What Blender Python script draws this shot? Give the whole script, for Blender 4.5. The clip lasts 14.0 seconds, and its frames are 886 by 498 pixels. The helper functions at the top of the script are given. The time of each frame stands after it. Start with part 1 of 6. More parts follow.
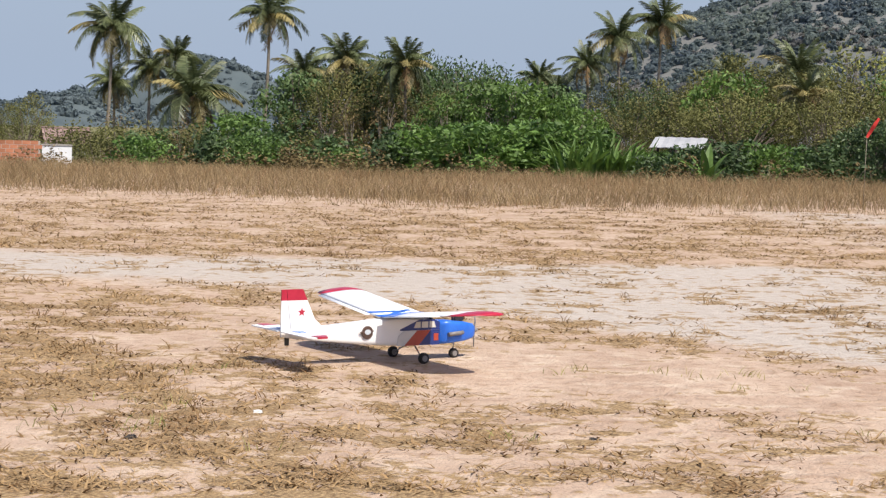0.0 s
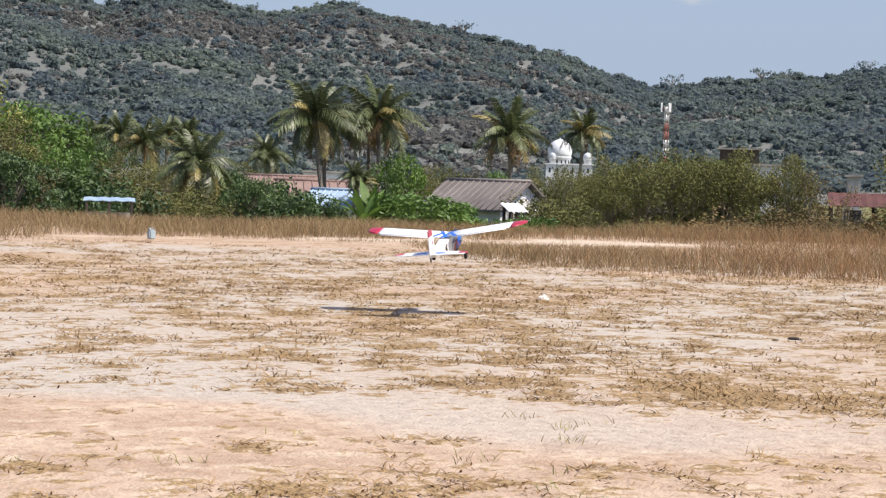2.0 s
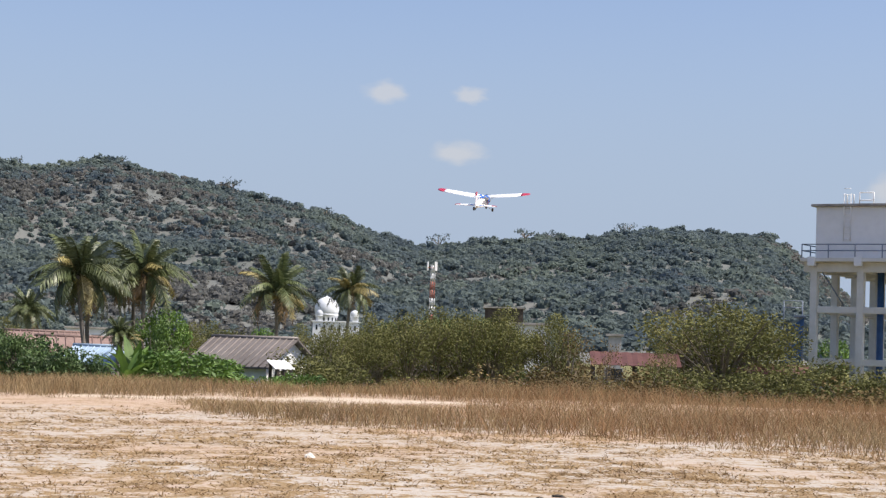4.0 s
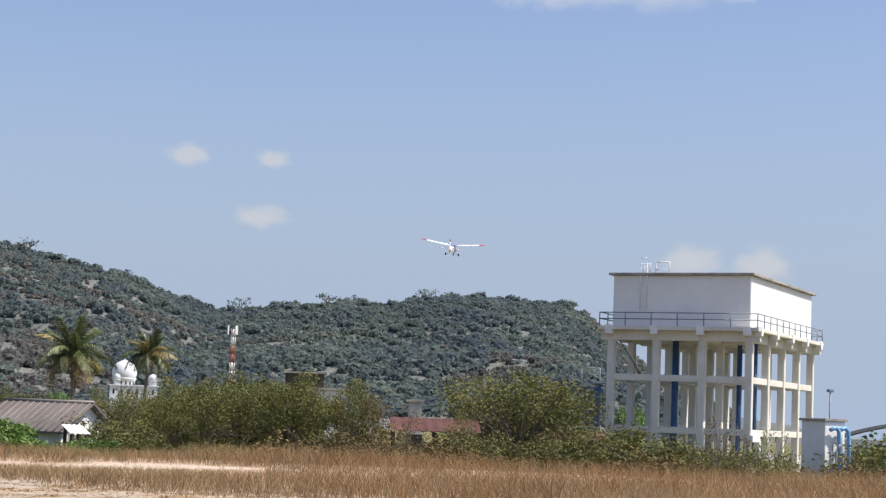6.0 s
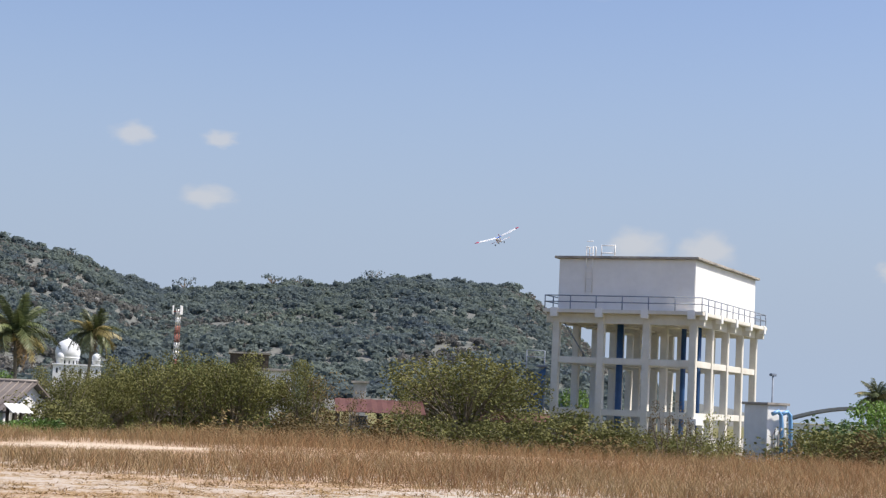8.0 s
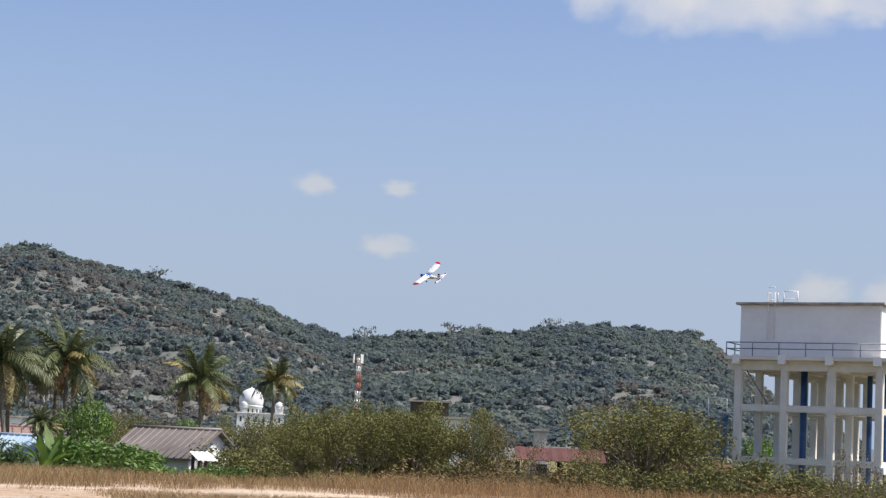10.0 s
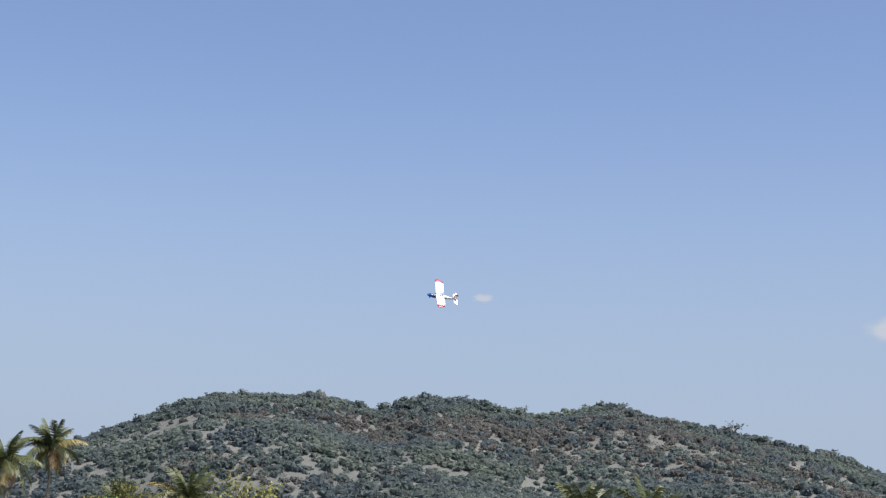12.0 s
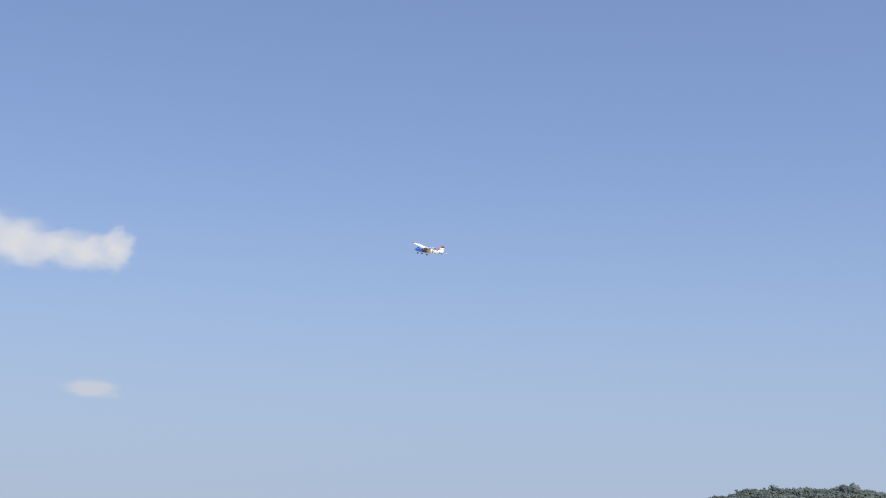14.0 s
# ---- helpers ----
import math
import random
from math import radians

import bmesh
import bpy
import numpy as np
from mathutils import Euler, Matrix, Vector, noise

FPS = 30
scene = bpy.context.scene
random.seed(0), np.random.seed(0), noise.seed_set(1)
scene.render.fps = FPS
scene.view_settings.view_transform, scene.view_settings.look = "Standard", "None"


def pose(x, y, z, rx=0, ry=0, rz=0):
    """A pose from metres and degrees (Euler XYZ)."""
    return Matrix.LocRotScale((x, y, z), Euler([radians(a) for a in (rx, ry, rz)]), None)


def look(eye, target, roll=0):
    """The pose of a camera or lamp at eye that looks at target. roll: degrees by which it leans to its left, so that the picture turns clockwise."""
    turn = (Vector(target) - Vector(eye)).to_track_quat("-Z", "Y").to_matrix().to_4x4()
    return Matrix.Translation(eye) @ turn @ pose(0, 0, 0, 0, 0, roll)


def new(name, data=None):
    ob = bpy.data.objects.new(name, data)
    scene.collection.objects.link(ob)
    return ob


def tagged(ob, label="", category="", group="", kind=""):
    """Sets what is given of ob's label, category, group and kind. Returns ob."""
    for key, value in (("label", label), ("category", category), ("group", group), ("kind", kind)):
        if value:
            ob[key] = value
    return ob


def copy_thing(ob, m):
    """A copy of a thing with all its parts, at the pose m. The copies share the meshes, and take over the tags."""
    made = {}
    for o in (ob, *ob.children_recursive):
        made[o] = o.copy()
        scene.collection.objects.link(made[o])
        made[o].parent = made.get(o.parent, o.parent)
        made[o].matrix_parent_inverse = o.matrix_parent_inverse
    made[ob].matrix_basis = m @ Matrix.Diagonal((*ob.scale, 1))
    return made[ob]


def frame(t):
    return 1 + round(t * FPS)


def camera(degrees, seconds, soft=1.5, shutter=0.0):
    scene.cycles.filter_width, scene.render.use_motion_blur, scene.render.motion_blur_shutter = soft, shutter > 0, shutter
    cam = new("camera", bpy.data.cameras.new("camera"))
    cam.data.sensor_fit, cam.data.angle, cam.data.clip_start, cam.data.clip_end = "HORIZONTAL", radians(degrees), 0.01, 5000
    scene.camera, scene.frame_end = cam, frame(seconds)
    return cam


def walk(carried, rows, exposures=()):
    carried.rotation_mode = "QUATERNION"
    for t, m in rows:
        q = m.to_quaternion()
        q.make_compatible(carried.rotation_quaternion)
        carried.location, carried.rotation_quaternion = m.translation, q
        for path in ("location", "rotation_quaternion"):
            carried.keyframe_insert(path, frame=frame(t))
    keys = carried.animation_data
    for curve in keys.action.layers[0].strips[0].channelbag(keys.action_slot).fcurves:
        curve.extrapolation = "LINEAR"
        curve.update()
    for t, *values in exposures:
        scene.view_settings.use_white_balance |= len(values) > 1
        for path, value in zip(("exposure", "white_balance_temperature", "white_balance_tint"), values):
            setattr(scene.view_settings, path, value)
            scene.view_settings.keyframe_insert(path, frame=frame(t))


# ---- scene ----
# ---- camera: a pilot's friend stands at the field's edge and turns after the model aeroplane ----
EYE = 1.5
cam = camera(27.4, 14.0, soft=1.3)
AIM = [
    (0.0, 86.34, -1.58, -0.01),
    (0.5, 86.60, -1.91, -11.23),
    (1.0, 86.55, -1.85, -18.84),
    (1.5, 87.09, -1.91, -25.11),
    (2.0, 87.95, -1.67, -27.38),
    (2.5, 90.06, -1.91, -30.23),
    (3.0, 90.46, -1.73, -31.58),
    (3.5, 91.27, -1.86, -33.35),
    (4.0, 93.14, -1.98, -34.72),
    (4.2, 93.49, -2.00, -35.39),
    (6.3, 95.46, -2.38, -41.34),
    (6.5, 95.17, -2.58, -41.41),
    (7.0, 95.02, -2.63, -41.99),
    (7.2, 94.81, -2.63, -42.75),
    (9.3, 95.38, -2.60, -41.91),
    (9.5, 95.55, -2.73, -40.69),
    (10.0, 96.17, -2.65, -37.08),
    (10.5, 96.26, -2.20, -33.72),
    (11.0, 97.54, -1.84, -29.39),
    (11.5, 99.31, -2.15, -24.20),
    (12.0, 100.31, -1.89, -18.97),
    (12.5, 100.91, -1.59, -15.42),
    (13.0, 101.73, -1.42, -11.19),
    (13.5, 102.50, -1.71, -6.44),
    (13.7, 102.43, -1.39, -4.62),
    (14.0, 102.85, -1.67, -2.37),
]
walk(cam, [(t, pose(0, 0, EYE, rx, ry, rz)) for t, rx, ry, rz in AIM],
     [(0.0, 0.22), (1.0, 0.28), (2.0, 0.32), (3.5, 0.32), (6.5, 0.30), (11.0, 0.30), (14.0, 0.28)])

# ---- light: a high sun behind the camera's right shoulder, pale blue tropical sky ----
SUN_AZ, SUN_EL = 140.0, 57.0
sun_dir = Vector((math.sin(radians(SUN_AZ)) * math.cos(radians(SUN_EL)), math.cos(radians(SUN_AZ)) * math.cos(radians(SUN_EL)), math.sin(radians(SUN_EL))))
sun = new("sun", bpy.data.lights.new("sun", "SUN"))
sun.data.energy, sun.data.angle, sun.data.color = 5.0, radians(0.53), (1.0, 0.93, 0.83)
sun.matrix_world = look(sun_dir * 50, (0, 0, 0))

world = bpy.data.worlds.new("World")
scene.world = world
world.use_nodes = True
wn, wl = world.node_tree.nodes, world.node_tree.links
sky = wn.new("ShaderNodeTexSky")
sky.sky_type, sky.sun_disc = "NISHITA", False
sky.sun_elevation, sky.sun_rotation = radians(SUN_EL), radians(SUN_AZ)
sky.air_density, sky.dust_density, sky.ozone_density = 1.0, 1.9, 4.6
balance = wn.new("ShaderNodeMix")
balance.data_type, balance.blend_type = "RGBA", "MULTIPLY"
balance.inputs[0].default_value, balance.inputs[7].default_value = 1.0, (1.05, 0.967, 1.01, 1)
wl.new(sky.outputs["Color"], balance.inputs[6])
# dusty dry-season air pales the sky evenly towards the horizon
way_up = wn.new("ShaderNodeTexCoord")
split = wn.new("ShaderNodeSeparateXYZ")
wl.new(way_up.outputs["Generated"], split.inputs[0])
thick = wn.new("ShaderNodeMapRange")
thick.interpolation_type = "SMOOTHSTEP"
thick.inputs["From Min"].default_value, thick.inputs["From Max"].default_value = 0.0, 0.29
thick.inputs["To Min"].default_value, thick.inputs["To Max"].default_value = 1.0, 0.0
wl.new(split.outputs["Z"], thick.inputs["Value"])
haze = wn.new("ShaderNodeMix")
haze.data_type = "RGBA"
haze.inputs[7].default_value = (2.60, 3.18, 4.16, 1)
wl.new(thick.outputs[0], haze.inputs[0])
wl.new(balance.outputs[2], haze.inputs[6])
wl.new(haze.outputs[2], wn["Background"].inputs["Color"])
wn["Background"].inputs["Strength"].default_value = 0.128


# ---- materials ----
def shader(name):
    m = bpy.data.materials.new(name)
    m.use_nodes = True
    return m, m.node_tree.nodes, m.node_tree.links, m.node_tree.nodes["Principled BSDF"]


def surface(name, a, b, scale=3.0, rough=0.8, bump=0.2, metal=0.0, spread=0.0, island=0.0, fine=6.0, through_light=0.0, relief=0.02, lo=0.52, hi=0.92):
    """Two tones mixed at a coarse and a fine scale, with relief; spread and island vary whole pieces."""
    m, n, l, p = shader(name)
    co = n.new("ShaderNodeTexCoord")
    big, small = n.new("ShaderNodeTexNoise"), n.new("ShaderNodeTexNoise")
    big.inputs["Scale"].default_value, big.inputs["Detail"].default_value = scale, 5
    small.inputs["Scale"].default_value, small.inputs["Detail"].default_value = scale * fine, 4
    for t in (big, small):
        l.new(co.outputs["Object"], t.inputs["Vector"])
    mixv = n.new("ShaderNodeMath")
    mixv.operation = "MULTIPLY_ADD"
    l.new(small.outputs["Fac"], mixv.inputs[0])
    mixv.inputs[1].default_value = 0.45
    l.new(big.outputs["Fac"], mixv.inputs[2])
    ramp = n.new("ShaderNodeMapRange")
    ramp.inputs["From Min"].default_value, ramp.inputs["From Max"].default_value = lo, hi
    l.new(mixv.outputs[0], ramp.inputs["Value"])
    mix = n.new("ShaderNodeMix")
    mix.data_type = "RGBA"
    mix.inputs[6].default_value, mix.inputs[7].default_value = (*a, 1), (*b, 1)
    l.new(ramp.outputs[0], mix.inputs[0])
    col = mix.outputs[2]
    for amount, node in ((spread, "ShaderNodeObjectInfo"), (island, "ShaderNodeNewGeometry")):
        if amount:
            src = n.new(node)
            r = n.new("ShaderNodeMapRange")
            r.inputs["To Min"].default_value, r.inputs["To Max"].default_value = 1 - amount, 1 + amount
            l.new(src.outputs["Random"] if node == "ShaderNodeObjectInfo" else src.outputs["Random Per Island"], r.inputs["Value"])
            hsv = n.new("ShaderNodeHueSaturation")
            l.new(r.outputs[0], hsv.inputs["Value"])
            l.new(col, hsv.inputs["Color"])
            col = hsv.outputs["Color"]
    l.new(col, p.inputs["Base Color"])
    p.inputs["Roughness"].default_value, p.inputs["Metallic"].default_value = rough, metal
    if bump:
        bp = n.new("ShaderNodeBump")
        bp.inputs["Strength"].default_value, bp.inputs["Distance"].default_value = bump, relief
        l.new(mixv.outputs[0], bp.inputs["Height"])
        l.new(bp.outputs["Normal"], p.inputs["Normal"])
    if through_light:
        tr = n.new("ShaderNodeBsdfTranslucent")
        ms = n.new("ShaderNodeMixShader")
        ms.inputs[0].default_value = through_light
        l.new(col, tr.inputs["Color"])
        l.new(p.outputs[0], ms.inputs[1])
        l.new(tr.outputs[0], ms.inputs[2])
        l.new(ms.outputs[0], n["Material Output"].inputs["Surface"])
    p.inputs["Specular IOR Level"].default_value = 0.25 if rough > 0.6 else 0.5
    return m


def earth_material():
    """Pinkish laterite, a pale grey rolled strip and straw litter, by the sheet's own attributes."""
    m, n, l, p = shader("field_earth")
    co = n.new("ShaderNodeTexCoord")

    def tex(scale, detail=5.0):
        t = n.new("ShaderNodeTexNoise")
        t.inputs["Scale"].default_value, t.inputs["Detail"].default_value = scale, detail
        l.new(co.outputs["Object"], t.inputs["Vector"])
        return t.outputs["Fac"]

    def rng(v, lo, hi, a=0.0, b=1.0):
        r = n.new("ShaderNodeMapRange")
        for k, x in zip(("From Min", "From Max", "To Min", "To Max"), (lo, hi, a, b)):
            r.inputs[k].default_value = x
        l.new(v, r.inputs["Value"])
        return r.outputs[0]

    def mixc(f, a, b):
        x = n.new("ShaderNodeMix")
        x.data_type = "RGBA"
        l.new(f, x.inputs[0])
        for k, c in ((6, a), (7, b)):
            if isinstance(c, tuple):
                x.inputs[k].default_value = (*c, 1)
            else:
                l.new(c, x.inputs[k])
        return x.outputs[2]

    def attr(name):
        a = n.new("ShaderNodeAttribute")
        a.attribute_name = name
        return a.outputs["Fac"]

    def math_(op, a, b):
        x = n.new("ShaderNodeMath")
        x.operation = op
        for k, c in enumerate((a, b)):
            if isinstance(c, float):
                x.inputs[k].default_value = c
            else:
                l.new(c, x.inputs[k])
        return x.outputs[0]

    mid, fine, grain, clod = tex(1.3), tex(9.0, 7.0), tex(45.0, 3.0), tex(3.6, 8.0)
    dirt = mixc(rng(mid, 0.35, 0.65), (0.395, 0.283, 0.203), (0.485, 0.367, 0.272))
    dirt = mixc(rng(fine, 0.5, 0.72, 0.0, 0.75), dirt, (0.28, 0.185, 0.12))
    dirt = mixc(rng(clod, 0.50, 0.66, 0.0, 0.65), dirt, (0.57, 0.465, 0.36))
    grey = mixc(rng(fine, 0.35, 0.75), (0.465, 0.41, 0.35), (0.385, 0.333, 0.282))
    base = mixc(attr("grey"), dirt, grey)
    straw = mixc(rng(grain, 0.35, 0.65), (0.145, 0.086, 0.04), (0.39, 0.275, 0.138))
    edge = math_("ADD", attr("straw"), math_("ADD", math_("MULTIPLY", math_("SUBTRACT", fine, 0.5), 1.7), math_("MULTIPLY", math_("SUBTRACT", clod, 0.5), 2.1)))
    edge = math_("ADD", edge, math_("MULTIPLY", math_("SUBTRACT", grain, 0.5), 0.9))
    base = mixc(rng(edge, 0.53, 0.63, 0.0, 0.92), base, straw)
    pale = mixc(rng(fine, 0.3, 0.7), (0.57, 0.48, 0.375), (0.48, 0.385, 0.285))
    base = mixc(attr("sand"), base, pale)
    low = mixc(rng(mid, 0.3, 0.7), (0.10, 0.12, 0.045), (0.22, 0.18, 0.09))
    base = mixc(attr("far"), base, low)
    l.new(base, p.inputs["Base Color"])
    p.inputs["Roughness"].default_value = 0.95
    p.inputs["Specular IOR Level"].default_value = 0.128
    bp = n.new("ShaderNodeBump")
    bp.inputs["Strength"].default_value, bp.inputs["Distance"].default_value = 0.8, 0.045
    l.new(math_("ADD", math_("MULTIPLY", fine, 1.0), math_("MULTIPLY", grain, 0.5)), bp.inputs["Height"])
    l.new(bp.outputs["Normal"], p.inputs["Normal"])
    return m


EARTH = earth_material()
STRAW = surface("dry_grass", (0.205, 0.145, 0.073), (0.345, 0.258, 0.140), 0.35, 0.9, 0.0, island=0.28, through_light=0.25)
STRAW_DARK = surface("dead_stubble", (0.18, 0.105, 0.048), (0.36, 0.245, 0.12), 0.5, 0.95, 0.0, island=0.28)
RUSSET = surface("russet_weed", (0.20, 0.108, 0.052), (0.31, 0.185, 0.092), 0.5, 0.9, 0.0, island=0.35, through_light=0.2)
GREENSTRAW = surface("half_green_grass", (0.16, 0.18, 0.05), (0.36, 0.30, 0.12), 0.5, 0.9, 0.0, island=0.3)
LEAF = {
    "bright": surface("bright_leaf", (0.062, 0.125, 0.022), (0.165, 0.265, 0.052), 0.5, 0.6, 0.0, spread=0.25, island=0.28, through_light=0.3),
    "dark": surface("dark_leaf", (0.036, 0.070, 0.02), (0.092, 0.142, 0.042), 0.5, 0.6, 0.0, spread=0.25, island=0.28, through_light=0.22),
    "olive": surface("olive_leaf", (0.084, 0.094, 0.029), (0.205, 0.196, 0.070), 0.5, 0.8, 0.0, spread=0.22, island=0.22, through_light=0.25),
    "brown": surface("brown_leaf", (0.105, 0.078, 0.034), (0.19, 0.14, 0.062), 0.5, 0.9, 0.0, spread=0.2, island=0.3, through_light=0.2),
    "yellow": surface("yellow_leaf", (0.19, 0.21, 0.05), (0.32, 0.31, 0.09), 0.5, 0.6, 0.0, spread=0.15, island=0.4, through_light=0.3),
}
FROND = surface("palm_frond", (0.046, 0.068, 0.024), (0.150, 0.168, 0.070), 0.7, 0.42, 0.0, spread=0.35, island=0.3, through_light=0.2)
FROND_YELLOW = surface("yellowing_frond", (0.19, 0.160, 0.055), (0.32, 0.265, 0.105), 0.7, 0.5, 0.0, spread=0.3, island=0.3, through_light=0.2)
FROND_DRY = surface("withered_frond", (0.16, 0.105, 0.05), (0.30, 0.20, 0.10), 0.7, 0.85, 0.0, spread=0.3, island=0.3)
BARK = surface("grey_bark", (0.16, 0.13, 0.10), (0.28, 0.24, 0.19), 4.0, 0.9, 0.5)
PALM_BARK = surface("palm_bark", (0.15, 0.128, 0.10), (0.27, 0.235, 0.19), 3.0, 0.9, 0.4)
# aerial haze is mixed into this base colour: bluer and paler than leaves
HAZED_FOREST = surface("hazed_hill_foliage", (0.108, 0.142, 0.164), (0.182, 0.220, 0.186), 0.015, 0.95, 0.0, island=0.14, fine=8.0, relief=0.5, through_light=0.5)
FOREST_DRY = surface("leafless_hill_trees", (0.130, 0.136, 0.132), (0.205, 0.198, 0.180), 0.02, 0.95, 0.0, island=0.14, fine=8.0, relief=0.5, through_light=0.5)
# slope tone drawn towards the hazed foliage so bare gaps blend in
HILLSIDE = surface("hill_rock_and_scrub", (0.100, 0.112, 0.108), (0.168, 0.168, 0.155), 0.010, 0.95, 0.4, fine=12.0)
# blue-grey of distance painted into the colour in place of haze
HAZED_FAR_FOREST = surface("hazed_far_foliage", (0.085, 0.115, 0.125), (0.135, 0.168, 0.172), 0.01, 0.95, 0.2, island=0.08, fine=6.0, relief=0.5, through_light=0.3)
WHITE_FILM = surface("white_covering_film", (0.80, 0.80, 0.79), (0.84, 0.84, 0.83), 6.0, 0.32, 0.02)
RED_FILM = surface("red_covering_film", (0.36, 0.012, 0.035), (0.43, 0.02, 0.048), 8.0, 0.35, 0.02)
BLUE_FILM = surface("blue_covering_film", (0.018, 0.12, 0.55), (0.03, 0.16, 0.62), 8.0, 0.3, 0.02)
NAVY_FILM = surface("navy_covering_film", (0.015, 0.03, 0.15), (0.025, 0.045, 0.20), 8.0, 0.35, 0.02)
BRICK_FILM = surface("brick_red_film", (0.36, 0.05, 0.03), (0.42, 0.07, 0.04), 8.0, 0.35, 0.02)
SILVER_FILM = surface("silver_film", (0.52, 0.53, 0.54), (0.6, 0.6, 0.6), 8.0, 0.35, 0.02)
EMBLEM = surface("brown_emblem", (0.05, 0.03, 0.025), (0.12, 0.07, 0.055), 60.0, 0.5, 0.0)
PALE_INK = surface("pale_blue_emblem", (0.45, 0.52, 0.58), (0.55, 0.6, 0.65), 40.0, 0.5, 0.0)
TINT = surface("smoked_window", (0.03, 0.035, 0.045), (0.06, 0.06, 0.07), 20.0, 0.12, 0.0)
PANE = surface("milky_window", (0.55, 0.53, 0.48), (0.65, 0.62, 0.56), 20.0, 0.2, 0.0)
RUBBER = surface("black_rubber", (0.018, 0.017, 0.016), (0.04, 0.036, 0.032), 30.0, 0.8, 0.2)
STEEL = surface("steel_wire", (0.35, 0.34, 0.33), (0.5, 0.49, 0.47), 30.0, 0.35, 0.05, metal=1.0)
HUB = surface("grey_nylon", (0.16, 0.15, 0.14), (0.24, 0.22, 0.21), 30.0, 0.5, 0.0)
PLASTIC_BLACK = surface("black_nylon", (0.02, 0.02, 0.02), (0.035, 0.035, 0.035), 30.0, 0.4, 0.0)
CONCRETE = surface("cream_painted_concrete", (0.62, 0.59, 0.52), (0.72, 0.70, 0.64), 0.8, 0.85, 0.25)
CONCRETE_WHITE = surface("white_painted_concrete", (0.74, 0.74, 0.73), (0.83, 0.83, 0.82), 0.5, 0.75, 0.15)
STAIN = surface("weathered_slab_edge", (0.22, 0.20, 0.18), (0.45, 0.42, 0.38), 1.5, 0.9, 0.3)
RAIL_BLUE = surface("grey_blue_rail_paint", (0.14, 0.17, 0.23), (0.22, 0.26, 0.33), 3.0, 0.5, 0.05)
PIPE_BLUE = surface("blue_pipe_paint", (0.014, 0.062, 0.18), (0.03, 0.10, 0.25), 2.0, 0.4, 0.05)
PIPE_PALE = surface("light_blue_pipe_paint", (0.16, 0.36, 0.62), (0.24, 0.45, 0.70), 2.0, 0.4, 0.05)
TIN_GREY = surface("brown_grey_roof_sheet", (0.135, 0.115, 0.102), (0.205, 0.178, 0.160), 0.6, 0.5, 0.1, spread=0.12)
TIN_PALE = surface("pale_roof_sheet", (0.30, 0.30, 0.30), (0.42, 0.42, 0.41), 0.6, 0.45, 0.1, spread=0.1)
TIN_BLUE = surface("blue_roof_sheet", (0.28, 0.38, 0.50), (0.40, 0.50, 0.60), 0.6, 0.4, 0.1, spread=0.1)
TILE_RED = surface("maroon_roof_sheet", (0.078, 0.034, 0.03), (0.125, 0.056, 0.048), 0.8, 0.7, 0.2, spread=0.15)
TILE_PINK = surface("faded_pink_roof_tile", (0.185, 0.125, 0.108), (0.27, 0.19, 0.165), 1.0, 0.8, 0.2, spread=0.12)
BRICKS = surface("orange_brick", (0.36, 0.14, 0.075), (0.46, 0.20, 0.11), 5.0, 0.9, 0.2, spread=0.25)
MORTAR = surface("cement_mortar", (0.35, 0.30, 0.25), (0.45, 0.40, 0.34), 5.0, 0.95, 0.2)
WALL_WHITE = surface("white_house_paint", (0.70, 0.70, 0.69), (0.82, 0.82, 0.81), 0.6, 0.85, 0.1)
WALL_GREY = surface("weathered_render", (0.30, 0.30, 0.30), (0.48, 0.47, 0.45), 0.8, 0.9, 0.2)
DARK_WOOD = surface("dark_weathered_timber", (0.05, 0.04, 0.035), (0.11, 0.09, 0.07), 3.0, 0.85, 0.3)
GLASS_DARK = surface("dark_window_glass", (0.02, 0.025, 0.03), (0.04, 0.045, 0.05), 2.0, 0.1, 0.0)
DOME_WHITE = surface("white_dome_tile", (0.66, 0.68, 0.70), (0.78, 0.79, 0.80), 0.3, 0.4, 0.1)
TOWER_RED = surface("red_mast_paint", (0.36, 0.10, 0.07), (0.42, 0.14, 0.10), 0.5, 0.6, 0.0)
TOWER_WHITE = surface("white_mast_paint", (0.70, 0.70, 0.70), (0.80, 0.80, 0.80), 0.5, 0.6, 0.0)
FLAG_RED = surface("red_flag_cloth", (0.62, 0.045, 0.04), (0.72, 0.08, 0.06), 3.0, 0.8, 0.1, through_light=0.3)
JUG = surface("grey_blue_plastic", (0.30, 0.37, 0.40), (0.42, 0.48, 0.50), 6.0, 0.5, 0.05)
LITTER_WHITE = surface("dirty_white_plastic", (0.62, 0.58, 0.52), (0.78, 0.75, 0.70), 12.0, 0.6, 0.2)
LITTER_BLACK = surface("charred_lump", (0.03, 0.028, 0.026), (0.08, 0.07, 0.06), 12.0, 0.9, 0.4)


